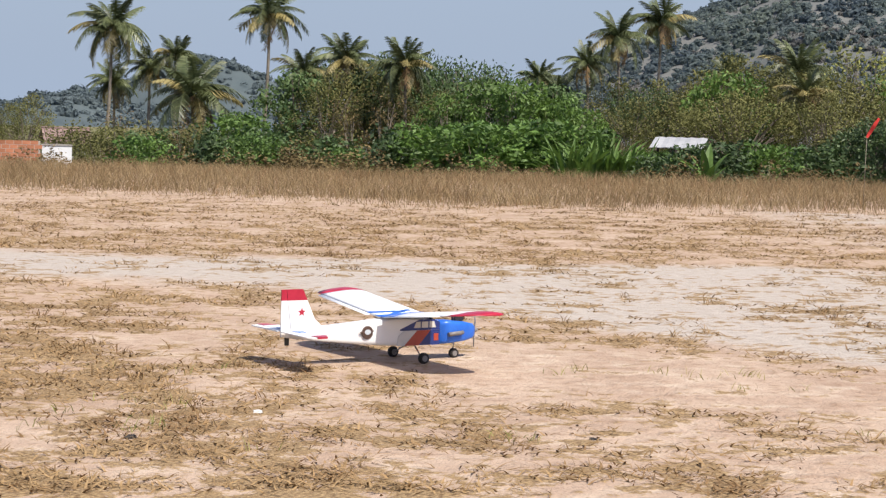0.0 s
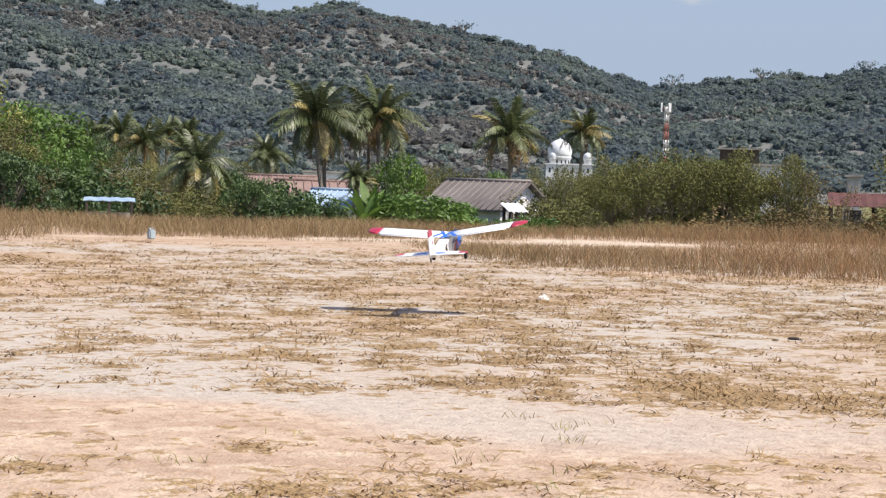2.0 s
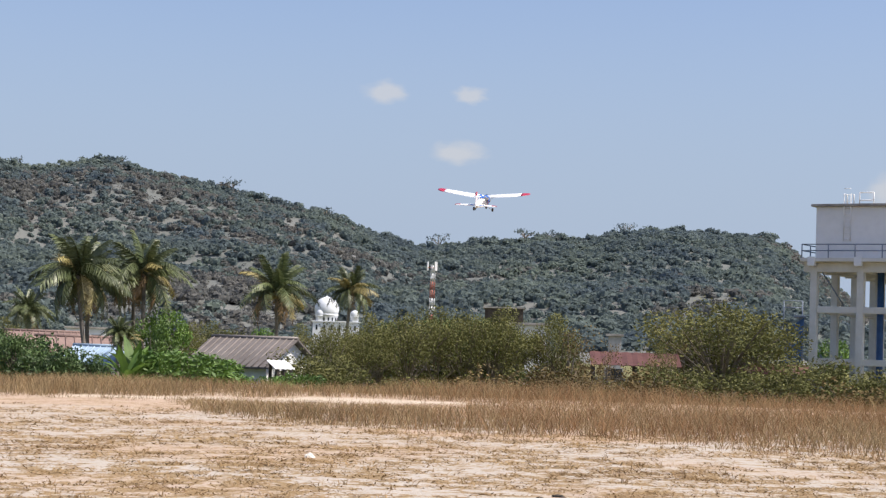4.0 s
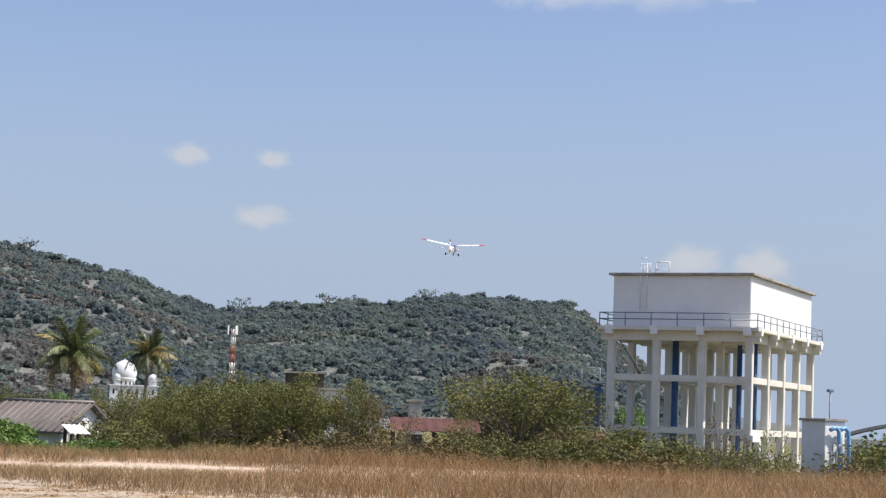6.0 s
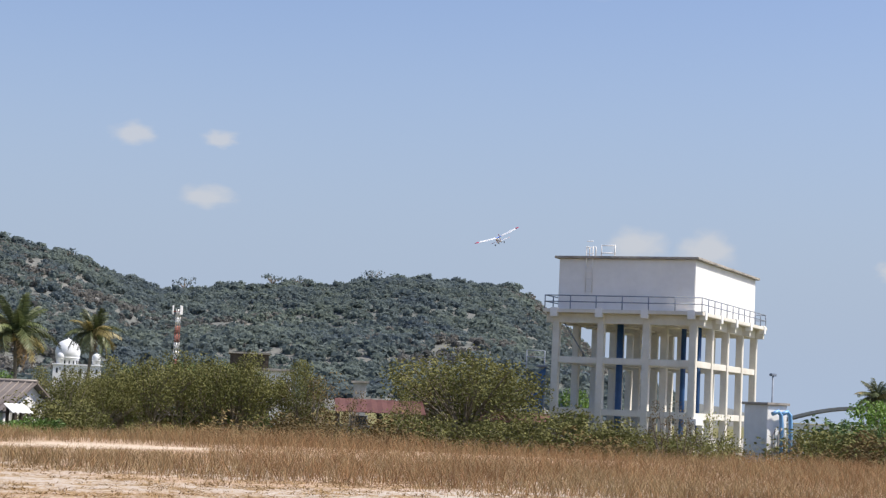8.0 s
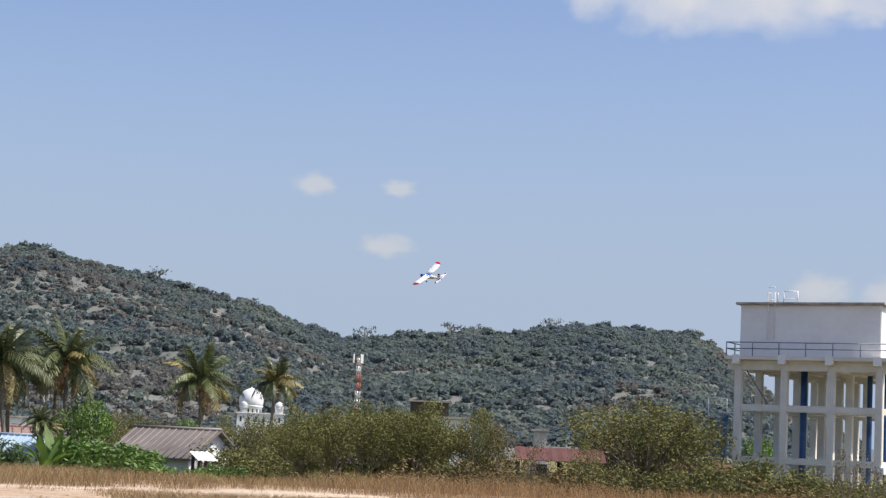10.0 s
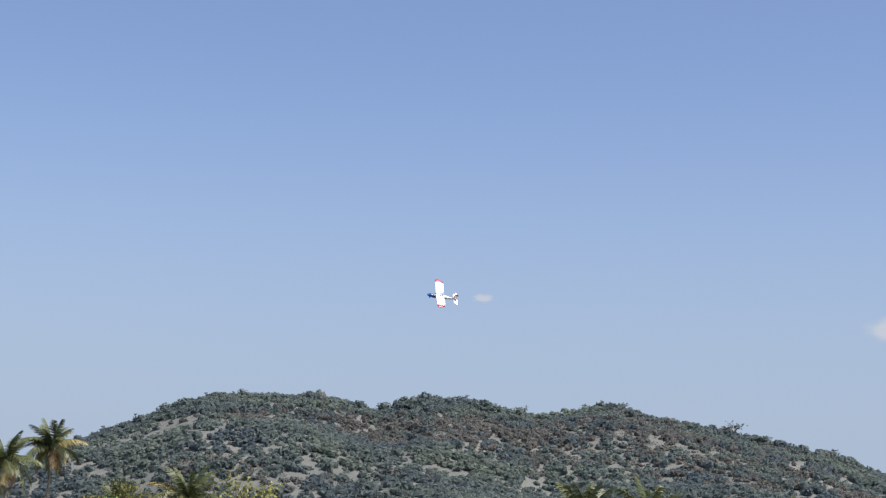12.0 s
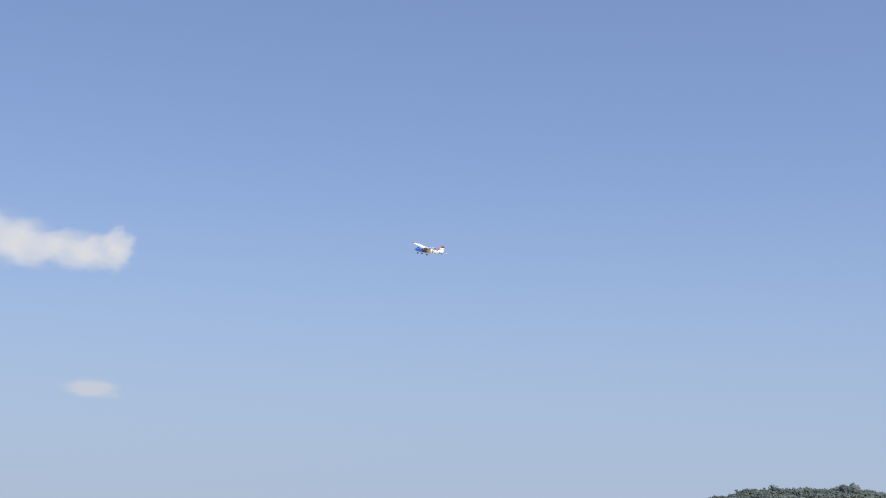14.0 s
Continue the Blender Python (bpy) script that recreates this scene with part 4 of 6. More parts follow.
def brick_wall():
    """An orange brick wall at the field's end, then a low white one."""
    a, b = at(-15.2, 84, -2.2), at(-12.45, 84, -2.2)
    d = (b - a)
    L = d.length
    mw = Matrix.Translation(a) @ Matrix.Rotation(math.atan2(d.y, d.x), 4, "Z")
    t = thing("brick_wall", "unplastered orange brick wall at the field's edge", "wall", mw, kind="structure")
    H = 2.85
    part("core", box(bmesh.new(), 0, L, 0.01, 0.19, 0, H - 0.02), MORTAR, t)
    bw, bh = 0.36, 0.19
    br = mesh_of(box(bmesh.new(), 0, bw - 0.02, 0, 0.2, 0, bh - 0.02, 0.008), "brick", BRICKS)
    rows = int(H / bh)
    for k in range(6, rows):
        for j in range(int(L / bw)):
            part("brick", br, None, t).location = (j * bw + (bw / 2 if k % 2 else 0), 0, k * bh)
    a2, b2 = at(-12.4, 86, -2.2), at(-11.5, 86, -2.2)
    d = b2 - a2
    t2 = thing("garden_wall", "low whitewashed garden wall with a stained coping", "wall", Matrix.Translation(a2) @ Matrix.Rotation(math.atan2(d.y, d.x), 4, "Z"), kind="structure")
    part("wall", box(bmesh.new(), 0, d.length, 0, 0.15, 0, 2.6, 0.01), WALL_WHITE, t2)
    part("coping", box(bmesh.new(), -0.03, d.length + 0.03, -0.03, 0.18, 2.6, 2.68, 0.01), STAIN, t2)


brick_wall()


# ---- coconut palms ----
def frond_mesh(name, length, droop, seed, material, width=0.50, gap=0.06):
    """A feathered palm leaf: a curving rib and two rows of hanging leaflets. It leaves the origin along x."""
    g = np.random.default_rng(seed)
    bm = bmesh.new()
    n = 12
    rib = []
    for k in range(n + 1):
        s = k / n
        rib.append(Vector((length * (s - 0.22 * droop * s * s), 0.06 * length * math.sin(s * 2 + seed), length * (0.30 * s - 0.62 * droop * s * s))))
    tube(bm, rib, [0.035 * (1 - 0.85 * k / n) + 0.004 for k in range(n + 1)], 4)
    for k in range(46):
        s = 0.12 + 0.88 * k / 45
        i = min(n - 1, int(s * n))
        p = rib[i].lerp(rib[i + 1], s * n - i)
        d = (rib[i + 1] - rib[i]).normalized()
        wl = width * (0.45 + 0.75 * math.sin(math.pi * min(1, s * 0.85 + 0.1))) * length / 2.4
        for sd in (-1, 1):
            if g.random() < gap:
                continue
            out = Vector((d.x * 0.45, sd * 0.85, -0.38 - 0.75 * droop * g.random())).normalized()
            tip = p + out * wl * g.uniform(0.75, 1.1) + Vector((0, 0, -0.12 * wl))
            half = d * 0.024 * length / 2.4
            bm.faces.new([bm.verts.new(c) for c in (p - half, p + half, p.lerp(tip, 0.6) + half * 0.9, tip, p.lerp(tip, 0.6) - half * 0.9)])
    return mesh_of(bm, name, material)


FRONDS = {
    "up": [frond_mesh("frond", 2.2, 0.45, 1, FROND), frond_mesh("frond", 2.3, 0.65, 2, FROND)],
    "mid": [frond_mesh("frond", 2.5, 1.05, 3, FROND), frond_mesh("frond", 2.4, 1.25, 4, FROND, gap=0.12), frond_mesh("frond", 2.4, 0.9, 5, FROND_YELLOW)],
    "low": [frond_mesh("frond", 2.2, 1.25, 6, FROND), frond_mesh("frond", 2.2, 1.3, 7, FROND_YELLOW, gap=0.12), frond_mesh("frond", 2.0, 1.35, 8, FROND_DRY, 0.4, gap=0.25)],
}


def palm(b, r, z_crown, size, lean=(0.0, 0.0), seed=0, dry=0.2, base=None, fronds=32, label="tall coconut palm with drooping feathery fronds"):
    g = random.Random(seed * 13 + 5)
    foot = at(b, r)
    z0 = terrain(foot.x, foot.y) if base is None else base
    t = thing("coconut_palm", label, "palm tree", Matrix.Translation((foot.x, foot.y, z0)), "coconut palms")
    H = z_crown - z0
    # lean: sideways (to the right as seen from the field) and bend
    sx = Vector((math.cos(radians(b)), -math.sin(radians(b)), 0))
    pts, rad = [], []
    for k in range(11):
        s = k / 10
        pts.append(sx * (lean[0] * s + lean[1] * math.sin(math.pi * s)) + Vector((0, 0, H * s)))
        rad.append((0.122 - 0.05 * s + (0.08 if k == 0 else 0)) * (0.85 + 0.15 * size))
    tr = bmesh.new()
    tube(tr, pts, rad, 9)
    part("trunk", tr, PALM_BARK, t)
    top = pts[-1]
    cs = size / 1.8
    for k in range(fronds):
        f = k / (fronds - 1)
        az = k * 2.39996 + g.uniform(-0.25, 0.25)
        kind = "up" if f < 0.28 else "mid" if f < 0.72 else "low"
        pool = FRONDS[kind]
        pick = pool[2] if len(pool) > 2 and g.random() < dry + (0.25 if f > 0.85 else 0) else pool[g.randrange(2)]
        tilt = 68 - 105 * f + g.uniform(-10, 10)
        ob = part("frond", pick, None, t)
        ob.matrix_local = Matrix.Translation(top) @ Matrix.Rotation(az, 4, "Z") @ Matrix.Rotation(radians(-tilt), 4, "Y") @ Matrix.Rotation(g.uniform(-0.4, 0.4), 4, "X") @ Matrix.Scale(cs * g.uniform(0.85, 1.12) * (0.9 if kind == "up" else 1.0), 4)
    nuts = bmesh.new()
    for k in range(7):
        a = k * 0.95
        bmesh.ops.create_icosphere(nuts, subdivisions=1, radius=0.11 * cs, matrix=Matrix.Translation(top + Vector((0.2 * math.cos(a) * cs, 0.2 * math.sin(a) * cs, -0.2 * cs - 0.05 * (k % 3)))))
    part("coconuts", nuts, FROND_YELLOW, t, "cluster of yellow-green coconuts")
    return t


def height(e, r):
    return EYE + r * math.tan(radians(e))


PALMS = [  # bearing of foot, range, elevation of crown, size, lean, bend, dryness
    (-10.55, 128, 2.95, 2.55, 0.5, 0.1, 0.15), (-10.3, 135, 1.25, 1.7, 0.1, 0.1, 0.1), (-9.3, 132, 1.75, 1.8, 0.3, 0.1, 0.1), (-8.5, 130, 2.15, 1.7, 0.3, 0.1, 0.15), (-7.8, 100, 0.9, 2.5, -0.1, 0.1, 0.25),
    (-5.75, 125, 3.5, 2.3, 0.55, 0.15, 0.2), (-4.4, 118, 1.75, 1.9, 0.0, 0.1, 0.15), (-3.1, 112, 2.15, 1.95, 0.0, 0.1, 0.4), (-1.2, 106, 2.05, 1.85, -0.05, 0.05, 0.45), (-2.3, 112, 1.0, 1.5, -0.05, 0.05, 0.2),
    (2.95, 130, 1.75, 1.6, 0.1, 0.0, 0.15), (3.5, 128, 1.35, 1.6, 0.1, 0.0, 0.15), (4.55, 126, 2.25, 1.75, -0.2, 0.1, 0.1), (5.5, 118, 3.1, 2.0, -0.2, 0.1, 0.3), (6.65, 140, 3.6, 2.2, 0.2, 0.0, 0.15),
    (8.8, 108, 1.9, 1.6, 0, 0, 0.2), (11.0, 112, 2.15, 2.2, -0.1, 0.0, 0.2), (11.3, 100, 1.45, 1.5, -0.2, 0.0, 0.5),
    (16.6, 150, 1.1, 2.0, 0, 0, 0.1), (17.3, 146, 1.25, 1.9, 0, 0, 0.1), (18.05, 140, 1.0, 2.1, 0, 0, 0.1), (19.3, 150, 1.2, 2.0, 0, 0, 0.1), (18.7, 155, 1.3, 1.8, 0, 0, 0.1), (19.7, 92, 0.4, 2.0, 0, 0, 0.3), (21.8, 160, 0.75, 2.1, 0, 0, 0.1),
    (24.0, 92, 1.9, 2.25, -1.15, -0.15, 0.2), (23.65, 96, 1.75, 2.0, -0.2, 0.1, 0.2), (25.3, 94, 2.0, 2.15, 0.0, 0.05, 0.3), (25.0, 98, 1.9, 1.9, 0.0, 0.05, 0.2),
    (29.5, 110, 1.6, 2.3, -0.15, 0.05, 0.25), (31.5, 118, 1.75, 1.65, 0.5, 0.05, 0.3), (57.6, 140, 0.95, 2.3, 0, 0, 0.1), (56.1, 150, 0.8, 1.8, 0, 0, 0.1), (24.6, 86, 0.15, 0.8, 0, 0, 0.1), (24.85, 86, -0.05, 0.7, 0, 0, 0.1),
]
for i, (b, r, e, size, ln, bend, dry) in enumerate(PALMS):
    palm(b, r, height(e, r), size, (ln, bend), i + 1, dry)


# ---- broadleaf trees and bushes ----
def leaf_cloud(centres, per, leaf, seed, flat=0.6):
    """Leaves as small folded cards gathered round clump centres."""
    g = np.random.default_rng(seed)
    C = np.array([c[:3] for c in centres])
    S = np.array([c[3] for c in centres])
    idx = np.repeat(np.arange(len(C)), per)
    n = len(idx)
    d = g.normal(0, 1, (n, 3))
    d /= np.linalg.norm(d, axis=1)[:, None]
    rad = S[idx] * (0.55 + 0.5 * g.random(n) ** 0.6)
    p = C[idx] + d * rad[:, None] * np.array([1, 1, 0.8])
    u = g.normal(0, 1, (n, 3)) * np.array([1, 1, flat])
    u /= np.linalg.norm(u, axis=1)[:, None]
    w = np.cross(u, d + g.normal(0, 0.35, (n, 3)))
    w /= np.linalg.norm(w, axis=1)[:, None] + 1e-9
    a, b = (leaf * g.uniform(0.6, 1.3, n))[:, None], (leaf * g.uniform(0.3, 0.6, n))[:, None]
    v = np.stack([p - u * a, p - w * b, p + u * a, p + w * b], 1).reshape(-1, 3)
    f = (np.arange(n)[:, None] * 4 + np.arange(4)[None]).tolist()
    return v.tolist(), f


def make_tree(name, label, category, seed, height_, spread, leaf_kind, clumps, per, leaf, trunk=0.12, bare=0.25, open_=0.0, shape="round"):
    """A tree prototype of unit kind: tapered trunk, limbs to each clump, and a leafy crown with gaps."""
    g = random.Random(seed)
    t = thing(name, label, category)
    bm = bmesh.new()
    lean = Vector((g.uniform(-0.3, 0.3), g.uniform(-0.3, 0.3), 0))
    fork = height_ * bare
    stems = 1 if trunk > 0.1 else 3
    for s in range(stems):
        o = Vector((g.uniform(-0.3, 0.3), g.uniform(-0.3, 0.3), 0)) * (stems > 1)
        tube(bm, [o, o + lean * 0.3 + Vector((0, 0, fork * 0.6)), o + lean * 0.6 + Vector((0, 0, fork * 1.25))], [trunk, trunk * 0.75, trunk * 0.6], 7)
    centres = []
    for k in range(clumps):
        a, q = g.uniform(0, 6.283), math.sqrt(g.random())
        zf = g.random()
        if shape == "flat":
            z = height_ * (0.72 + 0.22 * g.random() - 0.16 * q)
            rr = spread * q
        elif shape == "bush":
            z = height_ * (0.12 + 0.76 * zf)
            rr = spread * q * (1.0 - 0.45 * zf)
        else:
            z = height_ * (bare + (0.95 - bare) * zf)
            rr = spread * q * math.sin(math.pi * (0.22 + 0.68 * zf)) ** 0.8
        c = Vector((rr * math.cos(a), rr * math.sin(a), z))
        size = spread * g.uniform(0.16, 0.30)
        centres.append((*c, size))
        if k % 3 == 0:
            m = Vector((c.x * 0.4, c.y * 0.4, fork + (z - fork) * 0.5))
            tube(bm, [lean * 0.5 + Vector((0, 0, min(fork, z * 0.6))), m, c], [trunk * 0.5, trunk * 0.3, trunk * 0.12], 5, False)
            for _ in range(2):
                tube(bm, [m, c + Vector((g.uniform(-0.5, 0.5), g.uniform(-0.5, 0.5), g.uniform(-0.2, 0.4))) * spread * 0.4], [trunk * 0.2, trunk * 0.07], 4, False)
    part("trunk", bm, BARK, t)
    thin = leaf_kind in ("olive", "brown")
    v, f = leaf_cloud(centres, int(per * (1.05 if thin else 0.62)), leaf * (0.86 if thin else 1.05), seed)
    me = raw("crown", v, f, LEAF[leaf_kind])
    part("crown", me, None, t)
    return t


def fan_bush(name, label, seed, n, size, material, category="plant", thin=0.11):
    """Long arching leaves from one root: banana or reed."""
    g = random.Random(seed)
    t = thing(name, label, category)
    for k in range(n):
        bm = bmesh.new()
        a, le = k * 2.4, size * g.uniform(0.7, 1.1)
        w = le * thin
        sp = g.uniform(0.25, 0.8)
        prev = None
        d = Vector((math.cos(a), math.sin(a), 0))
        off = d * size * 0.35 * g.random() * (thin < 0.05)
        s_ = Vector((-math.sin(a), math.cos(a), 0))
        for j in range(7):
            q = j / 6
            c = off + d * le * sp * q * (0.4 + 0.6 * q) + Vector((0, 0, le * (0.35 + 0.9 * q - 0.75 * sp * q * q)))
            ww = w * math.sin(math.pi * (0.08 + 0.9 * q))
            cur = (bm.verts.new(c - s_ * ww + Vector((0, 0, ww * 0.4))), bm.verts.new(c), bm.verts.new(c + s_ * ww + Vector((0, 0, ww * 0.4))))
            if prev:
                bm.faces.new((prev[0], prev[1], cur[1], cur[0]))
                bm.faces.new((prev[1], prev[2], cur[2], cur[1]))
            prev = cur
        part("leaf", bm, material, t)
    st = bmesh.new()
    tube(st, [(0, 0, 0), (0, 0, size * 0.5)], [size * 0.06, size * 0.03], 7)
    part("stem", st, LEAF["olive"], t)
    return t


PROTO = {
    "mango": make_tree("broadleaf_tree", "dense dark green broadleaf tree", "tree", 21, 5.0, 2.6, "dark", 60, 121, 0.128, 0.16, 0.22),
    "green": make_tree("broadleaf_tree", "bright green leafy tree", "tree", 22, 5.0, 2.5, "bright", 56, 115, 0.128, 0.14, 0.2),
    "olive": make_tree("acacia_tree", "olive-brown thorny tree with thin foliage and bare stems", "tree", 23, 5.0, 2.4, "olive", 62, 82, 0.083, 0.09, 0.28),
    "olive2": make_tree("acacia_tree", "olive-brown thorny tree with thin foliage and bare stems", "tree", 29, 5.0, 2.7, "olive", 84, 77, 0.083, 0.11, 0.3, shape="flat"),
    "rain": make_tree("rain_tree", "wide spreading tree with a flat dark canopy", "tree", 24, 6.0, 4.6, "dark", 80, 88, 0.128, 0.22, 0.3, shape="flat"),
    "yellow": make_tree("sparse_tree", "sparse tall tree with yellowing leaves", "tree", 25, 6.5, 2.4, "yellow", 36, 44, 0.106, 0.12, 0.3),
    "brown": make_tree("withered_tree", "withered half-bare tree with brown leaves", "tree", 26, 4.5, 2.2, "brown", 40, 34, 0.090, 0.12, 0.2),
    "bush": make_tree("bush", "rounded bright green bush at the field's edge", "bush", 27, 2.6, 1.9, "bright", 46, 99, 0.099, 0.05, 0.1, shape="bush"),
    "darkbush": make_tree("bush", "dark green bush at the field's edge", "bush", 28, 2.6, 1.9, "dark", 46, 99, 0.099, 0.05, 0.1, shape="bush"),
    "drybush": make_tree("bush", "dry straw-brown bush at the field's edge", "bush", 30, 1.8, 1.5, "brown", 36, 77, 0.068, 0.04, 0.1, shape="bush"),
    "olivebush": make_tree("bush", "olive scrub bush with thin twigs", "bush", 31, 2.4, 1.8, "olive", 44, 77, 0.068, 0.05, 0.1, shape="bush"),
    "banana": fan_bush("banana_plant", "banana plant with broad torn green leaves", 41, 13, 2.0, LEAF["bright"], thin=0.065),
    "reed": fan_bush("cane_clump", "clump of tall green cane leaves", 42, 46, 2.2, LEAF["bright"], thin=0.028),
}
USED = set()
PICK = random.Random(99)


def plant(kind, b, r, top, width=1.0, base=None):
    """A copy of a kind of plant whose top reaches the height top; the first use keeps the prototype itself."""
    foot = at(b, r)
    z0 = terrain(foot.x, foot.y) - 0.05 if base is None else base
    full = {"mango": 5.0, "green": 5.0, "olive": 5.0, "olive2": 5.0, "rain": 6.0, "yellow": 6.5, "brown": 4.5, "bush": 2.6, "darkbush": 2.6, "drybush": 1.8, "olivebush": 2.4, "banana": 2.0, "reed": 2.2}[kind]
    s = max(0.25, (top - z0) / full)
    m = Matrix.Translation((foot.x, foot.y, z0)) @ Matrix.Rotation(PICK.uniform(0, 6.283), 4, "Z") @ Matrix.Diagonal((s * width, s * width, s, 1))
    ob = PROTO[kind]
    if kind not in USED:
        USED.add(kind)
        ob.matrix_world = m
        return ob
    ob_scale = ob.scale.copy()
    ob.scale = (1, 1, 1)
    c = copy_thing(ob, m)
    ob.scale = ob_scale
    return c


